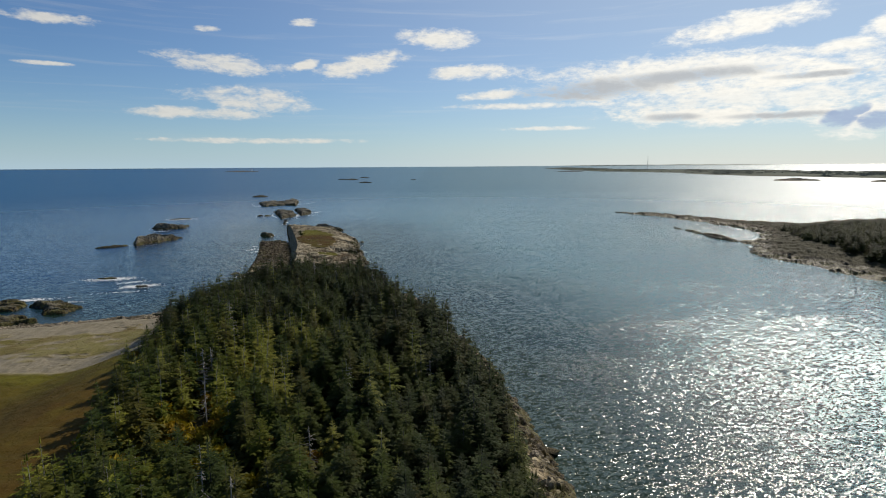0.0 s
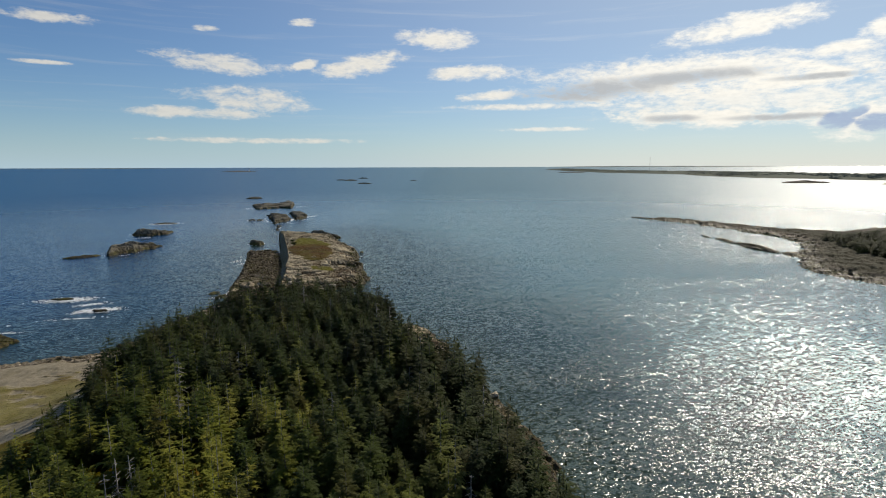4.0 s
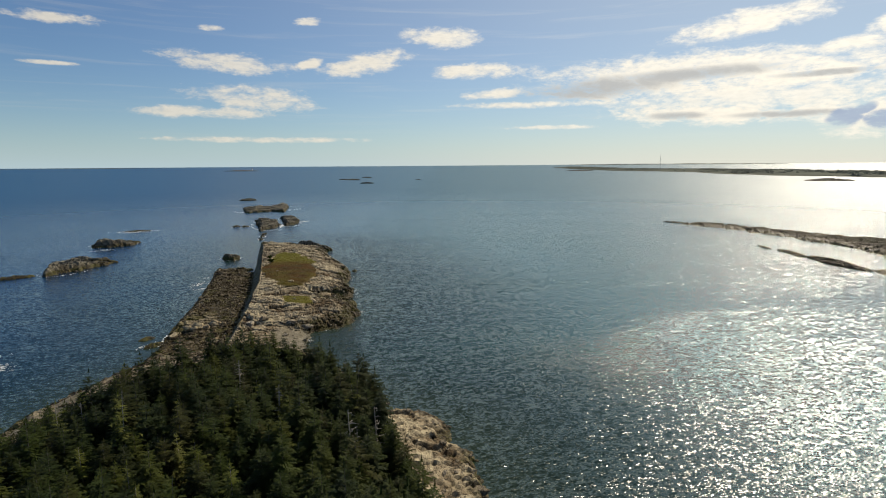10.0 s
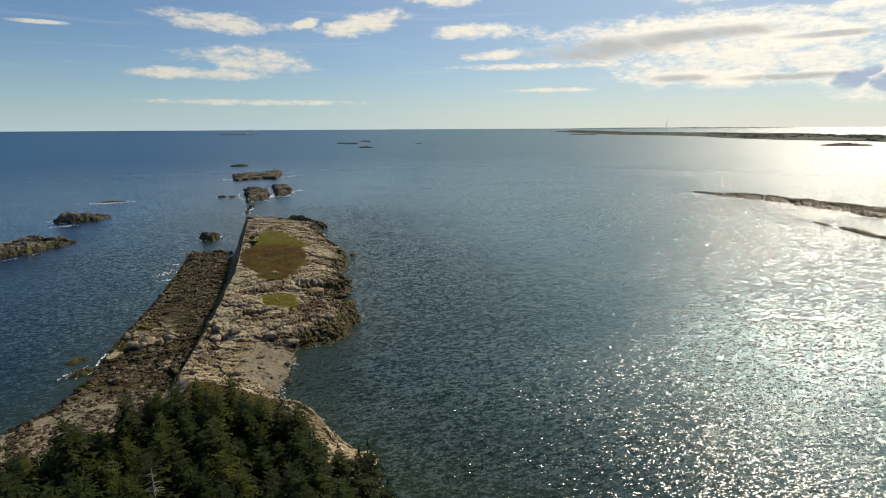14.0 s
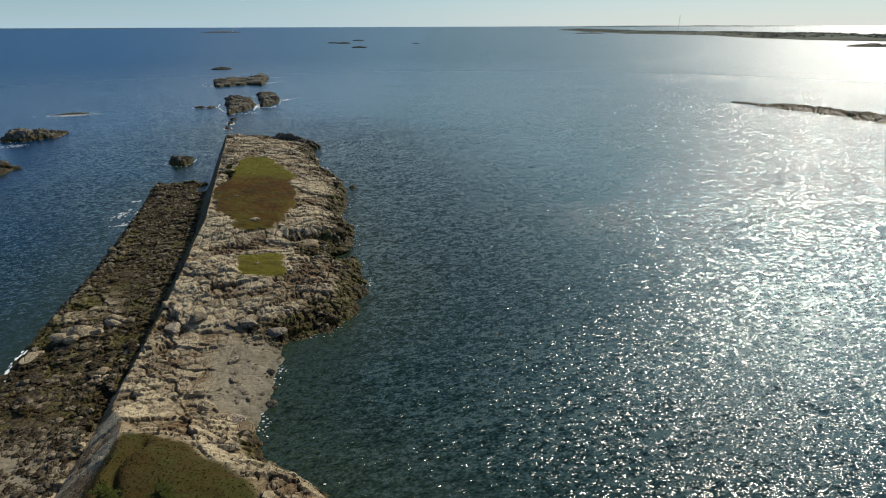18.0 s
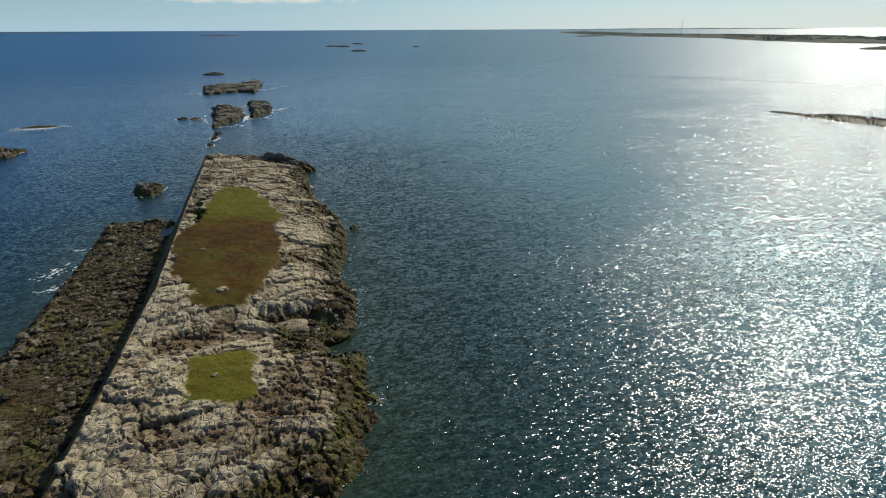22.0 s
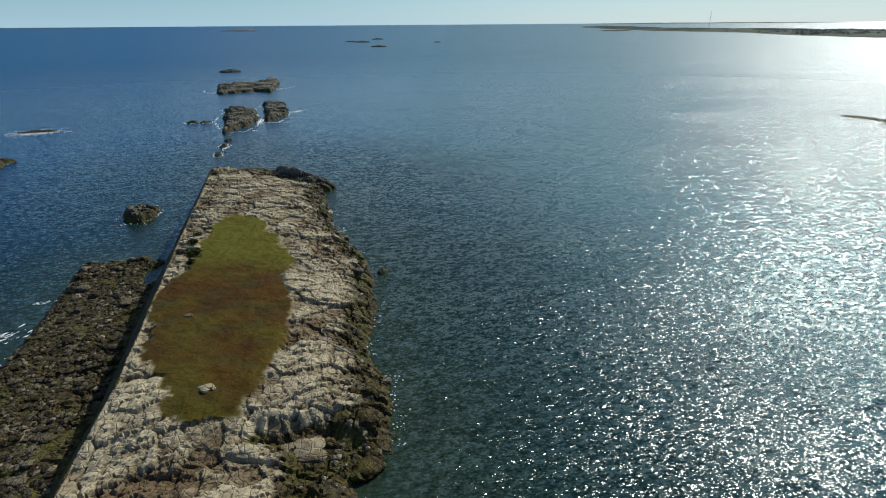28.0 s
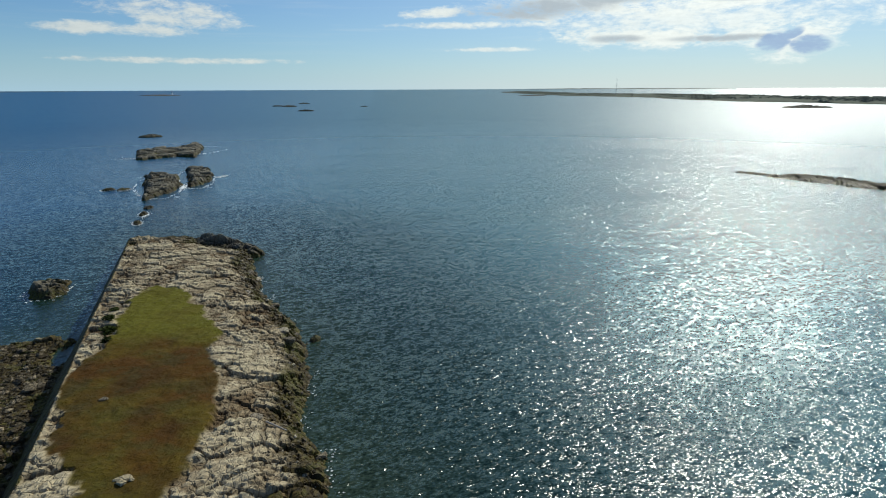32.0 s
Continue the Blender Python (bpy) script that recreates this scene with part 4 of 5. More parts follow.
def spruce_shape(seed, high, wide, levels, arms, twigs, bare=0.1, ragged=0.35):
    """Trunk and crown of a spruce as plain arrays; the crown is made of drooping fronds with side twigs."""
    r = np.random.default_rng(seed)
    tv, tf = [], []
    bend = r.normal(0, 0.02 * high, 2)
    rings = 5
    for i in range(rings + 1):
        q = i / rings
        rad = 0.014 * high * (1 - q) + 0.006
        for s in range(5):
            a = s * 2 * math.pi / 5
            tv.append((bend[0] * q * q + rad * math.cos(a), bend[1] * q * q + rad * math.sin(a), q * high * 0.985 - 0.25))
    for i in range(rings):
        for s in range(5):
            a, b = i * 5 + s, i * 5 + (s + 1) % 5
            tf += [(a, b, b + 5), (a, b + 5, a + 5)]
    cv, cf = [], []

    def tri(a, b, c):
        cf.append((len(cv), len(cv) + 1, len(cv) + 2))
        cv.extend((a, b, c))

    for lv in range(levels):
        q = bare + (1 - bare) * (lv + 0.4 * r.random()) / levels
        base = np.array((bend[0] * q * q, bend[1] * q * q, q * high - 0.25))
        taper = (1 - q) ** 0.75 * (0.55 + 0.45 * min(1, (q - bare) / 0.12 + 0.4))
        for a in np.arange(arms) * 2 * math.pi / arms + r.random() * 6.28 + r.normal(0, 0.2, arms):
            if r.random() < 0.10:
                continue
            ln = max(0.14, wide * taper * (1 + ragged * r.normal(0, 0.6)))
            out = np.array((math.cos(a), math.sin(a), 0.0))
            side = np.array((-math.sin(a), math.cos(a), 0.0))
            lift, droop = 0.35 * q - 0.02 + 0.12 * r.normal(), 0.42 * (1.1 - q)

            def at(s):
                return base + out * (ln * s) + np.array((0, 0, ln * (lift * s - droop * s * s)))

            span = ln * 0.46
            tri(at(0.0), at(0.55) + side * span * 0.30, at(1.0))
            tri(at(0.0), at(1.0), at(0.55) - side * span * 0.30)
            for s in np.linspace(0.22, 0.88, twigs):
                w = span * (1.15 - 0.75 * s) * (0.75 + 0.5 * r.random())
                for sg in (1, -1):
                    sag = np.array((0, 0, -0.28 * w * (0.3 + r.random())))
                    tri(at(s - 0.13), at(s + 0.10), at(min(1.0, s + 0.15)) + side * (sg * w) + sag)
    tip = np.array((bend[0], bend[1], high - 0.25))
    for a in (0.3, 2.4, 4.5):
        tri(tip + (0, 0, 0.045 * high), tip + np.array((math.cos(a), math.sin(a), -3.0)) * 0.09, tip + np.array((math.cos(a + 2), math.sin(a + 2), -3.0)) * 0.09)
    return np.array(tv), np.array(tf), np.array(cv), np.array(cf)


def snag_shape(seed, high):
    """A dead trunk with bare drooping sticks."""
    r = np.random.default_rng(seed)
    v, f = [], []

    def stick(a, b, ra, rb):
        a, b = np.array(a, float), np.array(b, float)
        ax = (b - a) / np.linalg.norm(b - a)
        s = np.cross(ax, (0.3, 0.2, 0.93))
        s /= np.linalg.norm(s)
        t = np.cross(ax, s)
        n = len(v)
        for p, rad in ((a, ra), (b, rb)):
            for k in range(4):
                v.append(p + rad * (math.cos(k * math.pi / 2) * s + math.sin(k * math.pi / 2) * t))
        for k in range(4):
            f.extend([(n + k, n + (k + 1) % 4, n + 4 + (k + 1) % 4), (n + k, n + 4 + (k + 1) % 4, n + 4 + k)])

    stick((0, 0, -0.3), (0.03 * high * r.normal(), 0.03 * high * r.normal(), high), 0.10, 0.03)
    for _ in range(34):
        q, a = 0.2 + 0.78 * r.random(), r.random() * 6.28
        ln = (0.35 + 1.3 * (1 - q)) * (0.6 + 0.6 * r.random())
        stick((0, 0, q * high), (math.cos(a) * ln, math.sin(a) * ln, q * high + ln * r.uniform(-0.35, 0.25)), 0.028, 0.009)
    return np.array(v), np.array(f)


def shrub_shape(seed, wide, high, leaves=420):
    """A rounded bush: stems and many small leaf clumps with gaps."""
    r = np.random.default_rng(seed)
    n = leaves
    a, q = r.random(n) * 6.28, r.random(n)
    rad = np.sqrt(r.random(n)) * wide * (0.55 + 0.45 * np.sin(np.clip(q, 0.1, 1) * 2.6)) * (0.8 + 0.35 * np.sin(a * 3 + seed))
    c = np.stack([np.cos(a) * rad, np.sin(a) * rad, high * (0.12 + 0.88 * q) * (1 - 0.35 * (rad / wide) ** 2)], -1)
    e1, e2 = r.normal(0, 1, (n, 3)), r.normal(0, 1, (n, 3))
    size = 0.11 + 0.13 * r.random((n, 1))
    v = np.stack([c + e1 * size, c - e1 * size * 0.7 + e2 * size * 0.8, c - e2 * size], 1).reshape(-1, 3)
    sv, sf = [], []
    for k in range(6):
        t = r.random() * 6.28
        b = np.array((math.cos(t), math.sin(t), 0)) * wide * 0.5
        m = len(sv)
        sv += [(0.03, 0, -0.2), (-0.03, 0, -0.2), (b[0], b[1], high * 0.75), (0, 0.04, -0.2)]
        sf += [(m, m + 1, m + 2), (m + 1, m + 3, m + 2), (m + 3, m, m + 2)]
    return np.array(sv), np.array(sf), v, np.arange(n * 3).reshape(-1, 3)


def ground_at(x, y):
    return lie(np.atleast_1d(x), np.atleast_1d(y))[0]


def plant_list():
    """Where the trees of the neck stand: jittered spacing, closer in the middle."""
    xs, ys = np.meshgrid(np.arange(-78, 16, TREE_GAP), np.arange(22, 182, TREE_GAP))
    x = xs.ravel() + rng.uniform(-0.5, 0.5, xs.size) * TREE_GAP * 0.95
    y = ys.ravel() + rng.uniform(-0.5, 0.5, xs.size) * TREE_GAP * 0.95
    d = inside_by(x, y, FOREST) + (fbm(x * 0.12, y * 0.12, 90, 3) - 0.5) * 3
    thin = fbm(x * 0.06, y * 0.06, 91, 3)
    keep = (d > 0) & (rng.random(x.size) < np.where(thin < 0.36, 0.55, 0.97))
    return x[keep], y[keep], d[keep]


TREE_GAP = 2.5
TX, TY, TD = plant_list()
TZ = ground_at(TX, TY)
TN = len(TX)
size_field = fbm(TX * 0.07, TY * 0.07, 93, 3)
west = smooth01(-TX, 10, 45) * smooth01(TY, 150, 110)       # the western side is younger and paler
THIGH = (4.1 + 6.4 * size_field + rng.normal(0, 1.3, TN)) * np.interp(TD, [0, 5], [0.85, 1.0]) * np.interp(TY, [140, 164, 170, 178], [1.05, 1.0, 0.85, 0.65])
THIGH = np.clip(THIGH, 2.2, 10.5)
glade = np.exp(-((TX + 27) / 15) ** 2 - ((TY - 82) / 22) ** 2)     # an opening with paler, ragged trees
pick = rng.random(TN)
KIND = np.where(pick < 0.025 + 0.05 * glade, 2, np.where(pick < 0.06 + 0.55 * glade + 0.28 * west * smooth01(TY, 122, 100), 1, 0))
KIND = np.where(rng.random(TN) < 0.14 * glade + 0.95 * np.exp(-((TX + 30) / 6) ** 2 - ((TY - 61) / 6) ** 2) + 0.9 * np.exp(-((TX + 19) / 4) ** 2 - ((TY - 47) / 5) ** 2), 3, KIND)
KIND = np.where((rng.random(TN) < 0.30 * west * smooth01(TY, 105, 60)), 3, KIND)
THIGH = np.where((TY > 158) & (TX < -47), THIGH * 0.72, THIGH) * (1 - 0.22 * smooth01(-TX, 48, 62))
THIGH = THIGH * (1 + 0.22 * smooth01(TX + 0.32 * (TY - 100), -16, -4))     # tall spruces along the eastern edge
order = np.argsort(np.abs(TX + 0.10 * TY + 4) + 0.18 * np.abs(TY - 105))
NEAR = np.zeros(TN, bool)
NEAR[order[:300]] = True

PROTO = {0: [], 1: [], 2: [], 3: []}
LABELS = {0: "dark green spruce in the close wood", 1: "pale lichen-hung spruce among darker trees", 2: "silver-grey dead spruce standing bare", 3: "yellowing autumn shrub at the wood's edge"}


def make_proto(kind, seed):
    root = new({0: "spruce_tree", 1: "spruce_tree", 2: "dead_tree", 3: "shrub"}[kind])
    tagged(root, LABELS[kind], "shrub" if kind == 3 else "tree", {0: "spruces of the neck", 1: "spruces of the neck", 2: "dead trees of the neck", 3: "shrubs of the neck"}[kind])
    if kind in (0, 1):
        tv, tf, cv, cf = spruce_shape(seed, 7.0, 2.5 if kind == 0 else 2.0, 21 if kind == 0 else 15, 9 if kind == 0 else 6, 4, 0.06 if kind == 0 else 0.12, 0.35 if kind == 0 else 0.6)
        part("trunk", mesh_from("trunk", tv, tf, BARK if kind == 0 else DEAD), root)
        part("crown", mesh_from("crown", cv, cf, SPRUCE if kind == 0 else PALE_SPRUCE), root)
    elif kind == 2:
        v, f = snag_shape(seed, 6.5)
        part("trunk", mesh_from("trunk", v, f, DEAD), root)
    else:
        sv, sf, cv, cf = shrub_shape(seed, 1.5, 2.2)
        part("stems", mesh_from("stems", sv, sf, BARK), root)
        part("crown", mesh_from("crown", cv, cf, SHRUB), root)
    return root


def plant_things():
    made = {}
    for i in np.nonzero(NEAR)[0]:
        kind = int(KIND[i])
        slot = (kind, int(i) % (9 if kind == 0 else 4))
        s = THIGH[i] / 7.0 if kind < 3 else 0.55 + 0.6 * (THIGH[i] / 8)
        m = pose(TX[i], TY[i], TZ[i] - 0.05, 0, 0, float(rng.uniform(0, 360))) @ Matrix.Diagonal((s * 0.5 + 0.5, s * 0.5 + 0.5, s, 1))
        if slot not in made:
            made[slot] = make_proto(kind, 100 + slot[0] * 20 + slot[1])
            made[slot].matrix_basis = m
        else:
            first = made[slot]
            dup = copy_thing(first, m)
            dup.matrix_basis = m


def joined(name, shapes, xs, ys, zs, scale, wide, which, mat, label, category, group=""):
    """Many plants as one mesh."""
    vs, fs, tones, n = [], [], [], 0
    for x, y, z, s, w, k in zip(xs, ys, zs, scale, wide, which):
        v, f = shapes[k]
        a = rng.uniform(0, 6.28)
        c, q = math.cos(a) * w, math.sin(a) * w
        vs.append(np.stack([v[:, 0] * c - v[:, 1] * q + x, v[:, 0] * q + v[:, 1] * c + y, v[:, 2] * s + z], -1))
        fs.append(f + n)
        tones.append(np.full(len(v), rng.random()))
        n += len(v)
    me = mesh_from(name, np.concatenate(vs), np.concatenate(fs), mat, False, tone=np.concatenate(tones))
    return tagged(new(name, me), label, category, group, "stuff")


def plant_rest():
    rest = ~NEAR
    sh0 = [spruce_shape(300 + i, 7.0, 2.5, 16, 8, 3, 0.06) for i in range(7)]
    sh1 = [spruce_shape(330 + i, 7.0, 2.0, 13, 6, 3, 0.12, 0.6) for i in range(4)]
    sh2 = [snag_shape(350 + i, 6.5) for i in range(3)]
    sh3 = [shrub_shape(360 + i, 1.5, 2.2, 330) for i in range(4)]
    for kind, shapes, mat, nm, lab, cat in ((0, [s[2:] for s in sh0], SPRUCE, "spruce_wood", "close dark green spruce wood on the neck", "trees"),
                                            (1, [s[2:] for s in sh1], PALE_SPRUCE, "pale_spruce_wood", "pale lichen-hung spruces on the neck", "trees"),
                                            (2, sh2, DEAD, "dead_wood", "silver dead spruces standing in the wood", "trees"),
                                            (3, [s[2:] for s in sh3], SHRUB, "shrub_thicket", "yellow and rust autumn shrubs by the meadow", "shrubs")):
        sel = np.nonzero(rest & (KIND == kind))[0]
        sc = THIGH[sel] / 7.0 if kind < 3 else 0.55 + 0.6 * THIGH[sel] / 8
        joined(nm, shapes, TX[sel], TY[sel], TZ[sel] - 0.05, sc, sc * 0.5 + 0.5, sel % len(shapes), mat, lab, cat)
        if kind < 2:
            trunks = [s[:2] for s in (sh0 if kind == 0 else sh1)]
            joined("wood_trunks", trunks, TX[sel], TY[sel], TZ[sel] - 0.05, sc, sc * 0.5 + 0.5, sel % len(trunks), BARK if kind == 0 else DEAD, "grey spruce trunks in the close wood", "trunks")


plant_things()
plant_rest()


def tip_thicket():
    """Low wind-clipped evergreens that cover the tip of the neck."""
    x, y = rng.uniform(-58, -18, 2600), rng.uniform(157, 178, 2600)
    tip = inside_by(x, y, [(-46, 156), (-46.5, 174.5), (-40, 176.5), (-34, 175.5), (-29, 171.5), (-24, 167), (-20, 162), (-17, 156)])
    side = inside_by(x, y, [(-54, 160), (-54, 168), (-54, 176.5), (-50.5, 177), (-49, 168), (-47, 158)])
    keep = np.maximum(tip, side) + (fbm(x * 0.3, y * 0.3, 97, 3) - 0.5) * 4 > 0
    x, y = x[keep], y[keep]
    z = ground_at(x, y)
    shapes = [shrub_shape(380 + i, 1.1, 1.5, 170)[2:] for i in range(5)]
    s = rng.uniform(0.6, 1.5, len(x)) * np.interp(y, [160, 168, 177], [1.3, 1.15, 0.7])
    joined("evergreen_thicket", shapes, x, y, z - 0.1, s, s * 0.4 + 0.7, np.arange(len(x)) % 5, DWARF, "low wind-clipped evergreen thicket on the neck's tip", "bushes")


tip_thicket()


def far_trees():
    x, y, z, wood = POINT_LAND
    sel = np.nonzero(wood > 0.6)[0]
    sel = sel[rng.random(len(sel)) < np.where(x[sel] < 262, 0.13, 0.5)]
    shapes = [spruce_shape(400 + i, 7.0, 2.9, 9, 9, 2, 0.03)[2:] for i in range(5)]
    sc = rng.uniform(0.5, 1.25, len(sel)) * np.interp(y[sel], [225, 300], [1.0, 0.5])
    joined("spruce_wood_point", shapes, x[sel], y[sel], z[sel], sc, sc * 0.6 + 0.4, sel % 5, SPRUCE, "dark spruces on the point across the water", "trees")
    x, y, z, d = FAR_LIE
    sel = np.nonzero((d > 30) & (fbm(x * 0.01, y * 0.01, 73, 3) > 0.45))[0]
    sel = np.repeat(sel, 2)
    shapes = [(np.array([(-8, 0, -1), (8, 0, -1), (0, 8, -1), (0, -8, -1), (-3, 1, 5), (4, -1, 7), (0, 0, 9.0)]) * (1, 1, 1 + 0.1 * i), np.array([(0, 2, 4), (2, 1, 5), (1, 3, 5), (3, 0, 4), (4, 2, 6), (2, 5, 6), (5, 3, 6), (3, 4, 6)])) for i in range(3)]
    joined("far_woods", shapes, x[sel] + rng.uniform(-20, 20, len(sel)), y[sel] + rng.uniform(-20, 20, len(sel)), z[sel], rng.uniform(0.1, 0.4, len(sel)) * np.interp(y[sel], [1500, 3800], [1.2, 0.5]), np.full(len(sel), 1.0), sel % 3, FAR_LAND, "dark woods on the far coast", "trees")


far_trees()

# ---------- grass, stones, foam ----------


def tufts(name, ring, per_m2, label, grow=0.08):
    px, py = np.array(ring).T
    area = (px.max() - px.min()) * (py.max() - py.min())
    n = int(area * per_m2)
    x, y = rng.uniform(px.min(), px.max(), n), rng.uniform(py.min(), py.max(), n)
    z, tone, grass, gravel, wood, weed, joint = rocky(x, y)
    keep = (grass > 0.55) & (wood < 0.6)
    x, y, z = x[keep], y[keep], z[keep]
    n = len(x)
    vs = []
    for b in range(3):
        a = rng.uniform(0, 6.28, n)
        h = grow * rng.uniform(0.5, 1.3, n)
        w = 0.05 + 0.10 * rng.random(n)
        lean = rng.uniform(0.3, 1.6, n) * h
        c, s = np.cos(a), np.sin(a)
        vs.append(np.stack([np.stack([x - s * w, y + c * w, z - 0.04], -1), np.stack([x + s * w, y - c * w, z - 0.04], -1), np.stack([x + c * lean, y + s * lean, z + h], -1)], 1))
    v = np.concatenate(vs).reshape(-1, 3)
    tone = np.repeat(np.tile(rng.random(n), 3), 3)
    g = np.repeat(np.tile(greenness(x, y), 3), 3)
    me = mesh_from(name, v, np.arange(len(v)).reshape(-1, 3), GRASS, False, tone=tone, green=g)
    tagged(new(name, me), label, "grass", "", "stuff")


tufts("grass", BROWN_TURF, 11, "rust-brown and yellow-green turf on the rock", grow=0.035)
tufts("grass", GREEN_TURF, 12, "small yellow-green turf patch on the rock", grow=0.035)
tufts("grass", TIP_TURF, 9, "olive-brown turf below the wood's tip", grow=0.06)
tufts("grass", [(-110, 40), (-44, 40), (-44, 128), (-110, 128)], 1.8, "brown meadow grass behind the beach", grow=0.045)


def stone_shape(seed, flat=0.7):
    """A broken, worn stone with some forty facets."""
    r = np.random.default_rng(seed)
    bm = bmesh.new()
    bmesh.ops.create_icosphere(bm, subdivisions=3 if seed < 600 else 2 if seed < 900 else 1, radius=1.0)
    cuts = [(Vector(r.normal(0, 1, 3)).normalized(), r.uniform(0.5, 0.85)) for _ in range(13)]
    for v in bm.verts:
        for n, d in cuts:
            over = v.co.dot(n) - d
            if over > 0:
                v.co -= n * over
        v.co *= 1 + 0.10 * noise.noise(v.co * 2.2 + Vector((seed, 0, 0))) + 0.06 * noise.noise(v.co * 5.0 + Vector((0, seed, 0)))
        v.co.z *= flat
    v = np.array([p.co[:] for p in bm.verts])
    bmesh.ops.triangulate(bm, faces=bm.faces[:])
    bm.verts.index_update()
    f = np.array([[p.index for p in q.verts] for q in bm.faces])
    bm.free()
    return v, f


def surface(x, y):
    return rocky(np.atleast_1d(np.asarray(x, float)), np.atleast_1d(np.asarray(y, float)))[0]


def boulder(x, y, size, label, seed, stretch=(1, 1, 1), turn=0.0, group="", mesh=None):
    me = mesh or mesh_from("boulder", *stone_shape(seed), BOULDER)
    ob = tagged(new("boulder", me), label, "boulder", group)
    z = float(surface(x, y)[0])
    ob.matrix_world = pose(x, y, z + size * stretch[2] * 0.25, 0, 0, turn) @ Matrix.Diagonal((size * stretch[0], size * stretch[1], size * stretch[2], 1))
    return ob


boulder(-62.0, 268.0, 0.5, "small stone in the brown turf", 505, (1.2, 0.9, 0.7), 0)
boulder(-46.5, 231.0, 0.45, "small stone in the green turf", 506, (1, 0.8, 0.7), 0)
boulder(-39.0, 213.5, 1.5, "square pale boulder at the beach's head", 507, (1.2, 0.9, 0.7), 25)
boulder(-43.0, 214.5, 1.3, "square pale boulder at the beach's head", 508, (0.9, 1.1, 0.8), 70)
boulder(-45.2, 214.0, 1.1, "grey boulder at the beach's head", 509, (1.2, 0.8, 0.7), 10)
boulder(-50.0, 214.2, 1.3, "grey boulder at the beach's head", 510, (1.1, 1.0, 0.8), 50)
boulder(-52.8, 212.5, 1.5, "grey boulder at the beach's head", 511, (1.2, 0.9, 0.75), -30)


def ledge(x, y, size, label, seed, stretch, turn, weedy):
    """A broken outcrop: a cluster of faceted blocks grown together, in the headland's own rock."""
    r = np.random.default_rng(seed)
    vs, fs, n = [], [], 0
    for i in range(5):
        v, f = stone_shape(560 + (seed * 5 + i) % 40, 0.85)
        k = 1.0 if i == 0 else r.uniform(0.4, 0.75)
        at = np.array((0, 0, 0)) if i == 0 else np.array((r.uniform(-0.9, 0.9), r.uniform(-0.9, 0.9), r.uniform(-0.25, 0.1)))
        vs.append(v * k + at)
        fs.append(f + n)
        n += len(v)
    v = np.concatenate(vs)
    tone = (0.2 if weedy else 0.3) + 0.5 * np.repeat(r.random(5), [len(q) for q in vs])
    me = mesh_from("boulder", v, np.concatenate(fs), ROCK, False, tone=tone, weed=np.full(n, 1.2 if weedy else -0.6))
    boulder(x, y, size * 0.72, label, seed, (stretch[0], stretch[1], stretch[2] * 0.9), turn, "", me)


ledge(-53.2, 252.6, 0.95, "pale boulder lying alone in the turf", 543, (1.15, 0.85, 0.9), 20, False)
ledge(-41.9, 247.4, 2.7, "broad weathered slab half hung with weed", 521, (1.25, 0.8, 0.55), 15, False)
ledge(-35.9, 250.6, 2.6, "brown rounded rock at the cove's mouth", 522, (1.15, 0.9, 0.7), -20, True)
ledge(-35.4, 245.6, 2.4, "brown rounded rock at the cove's mouth", 523, (1.1, 0.8, 0.75), 35, True)
ledge(-38.6, 250.8, 1.6, "dark block fallen into the cove", 524, (1.1, 0.8, 0.7), 60, True)
ledge(-37.5, 255.0, 1.9, "dark block of the weedy shore", 525, (1.4, 0.7, 0.6), 10, True)
ledge(-66.8, 213.2, 2.7, "large pale fractured outcrop on the weedy shelf", 540, (1.15, 0.9, 0.95), 30, False)
ledge(-63.4, 217.4, 2.2, "large pale fractured outcrop on the weedy shelf", 541, (1.2, 0.8, 0.9), -20, False)
ledge(-58.4, 204.2, 1.5, "pale boulder on the weedy shelf", 542, (1, 1, 0.8), 0, False)
ledge(-69.6, 207.5, 1.5, "pale fractured rock at the shelf's edge", 529, (1.3, 0.8, 0.9), 75, False)
ledge(-62.5, 196.5, 1.6, "dark boulder among the shelf's rubble", 530, (1.2, 0.9, 0.75), 20, True)
ledge(-65.0, 199.5, 1.8, "dark boulder among the shelf's rubble", 531, (1.3, 0.9, 0.7), 50, True)
ledge(-66.8, 195.0, 1.5, "dark boulder among the shelf's rubble", 532, (1.1, 1.0, 0.8), 0, True)
ledge(-55.8, 217.7, 1.3, "grey boulder against the slab's crest", 533, (1.2, 0.8, 0.8), 40, False)
ledge(-42.2, 196.2, 1.5, "pale boulder at the beach's southern end", 534, (1.3, 0.8, 0.7), -35, False)
ledge(-37.2, 192.9, 1.7, "brown boulder at the beach's southern end", 535, (1.2, 0.9, 0.8), -20, False)
ledge(-39.8, 194.4, 1.4, "brown boulder at the beach's southern end", 536, (1.1, 0.9, 0.9), 25, False)


def scatter(count, xs, ys, ok, lo, hi, power=2.5):
    """Places and sizes of stones within a stretch of the plan."""
    x, y = rng.uniform(*xs, count * 6), rng.uniform(*ys, count * 6)
    keep = np.nonzero(ok(x, y))[0][:count]
    return x[keep], y[keep], lo + (hi - lo) * rng.random(len(keep)) ** power


def on_shelf(x, y):
    s = x - slab_foot(y)
    z, bare, grass, gravel, wood, d, face, weed = lie(x, y)
    return (s < -0.5) & (d > 0.3) & (wood < 0.3) & (fbm(x * 0.25, y * 0.25, 120, 3) > 0.42)


def on_shore(x, y):
    z, bare, grass, gravel, wood, d, face, weed = lie(x, y)
    return (d > -0.6) & (d < 5.5) & (x - slab_foot(y) > 5) & (wood < 0.4) & (grass < 0.2)


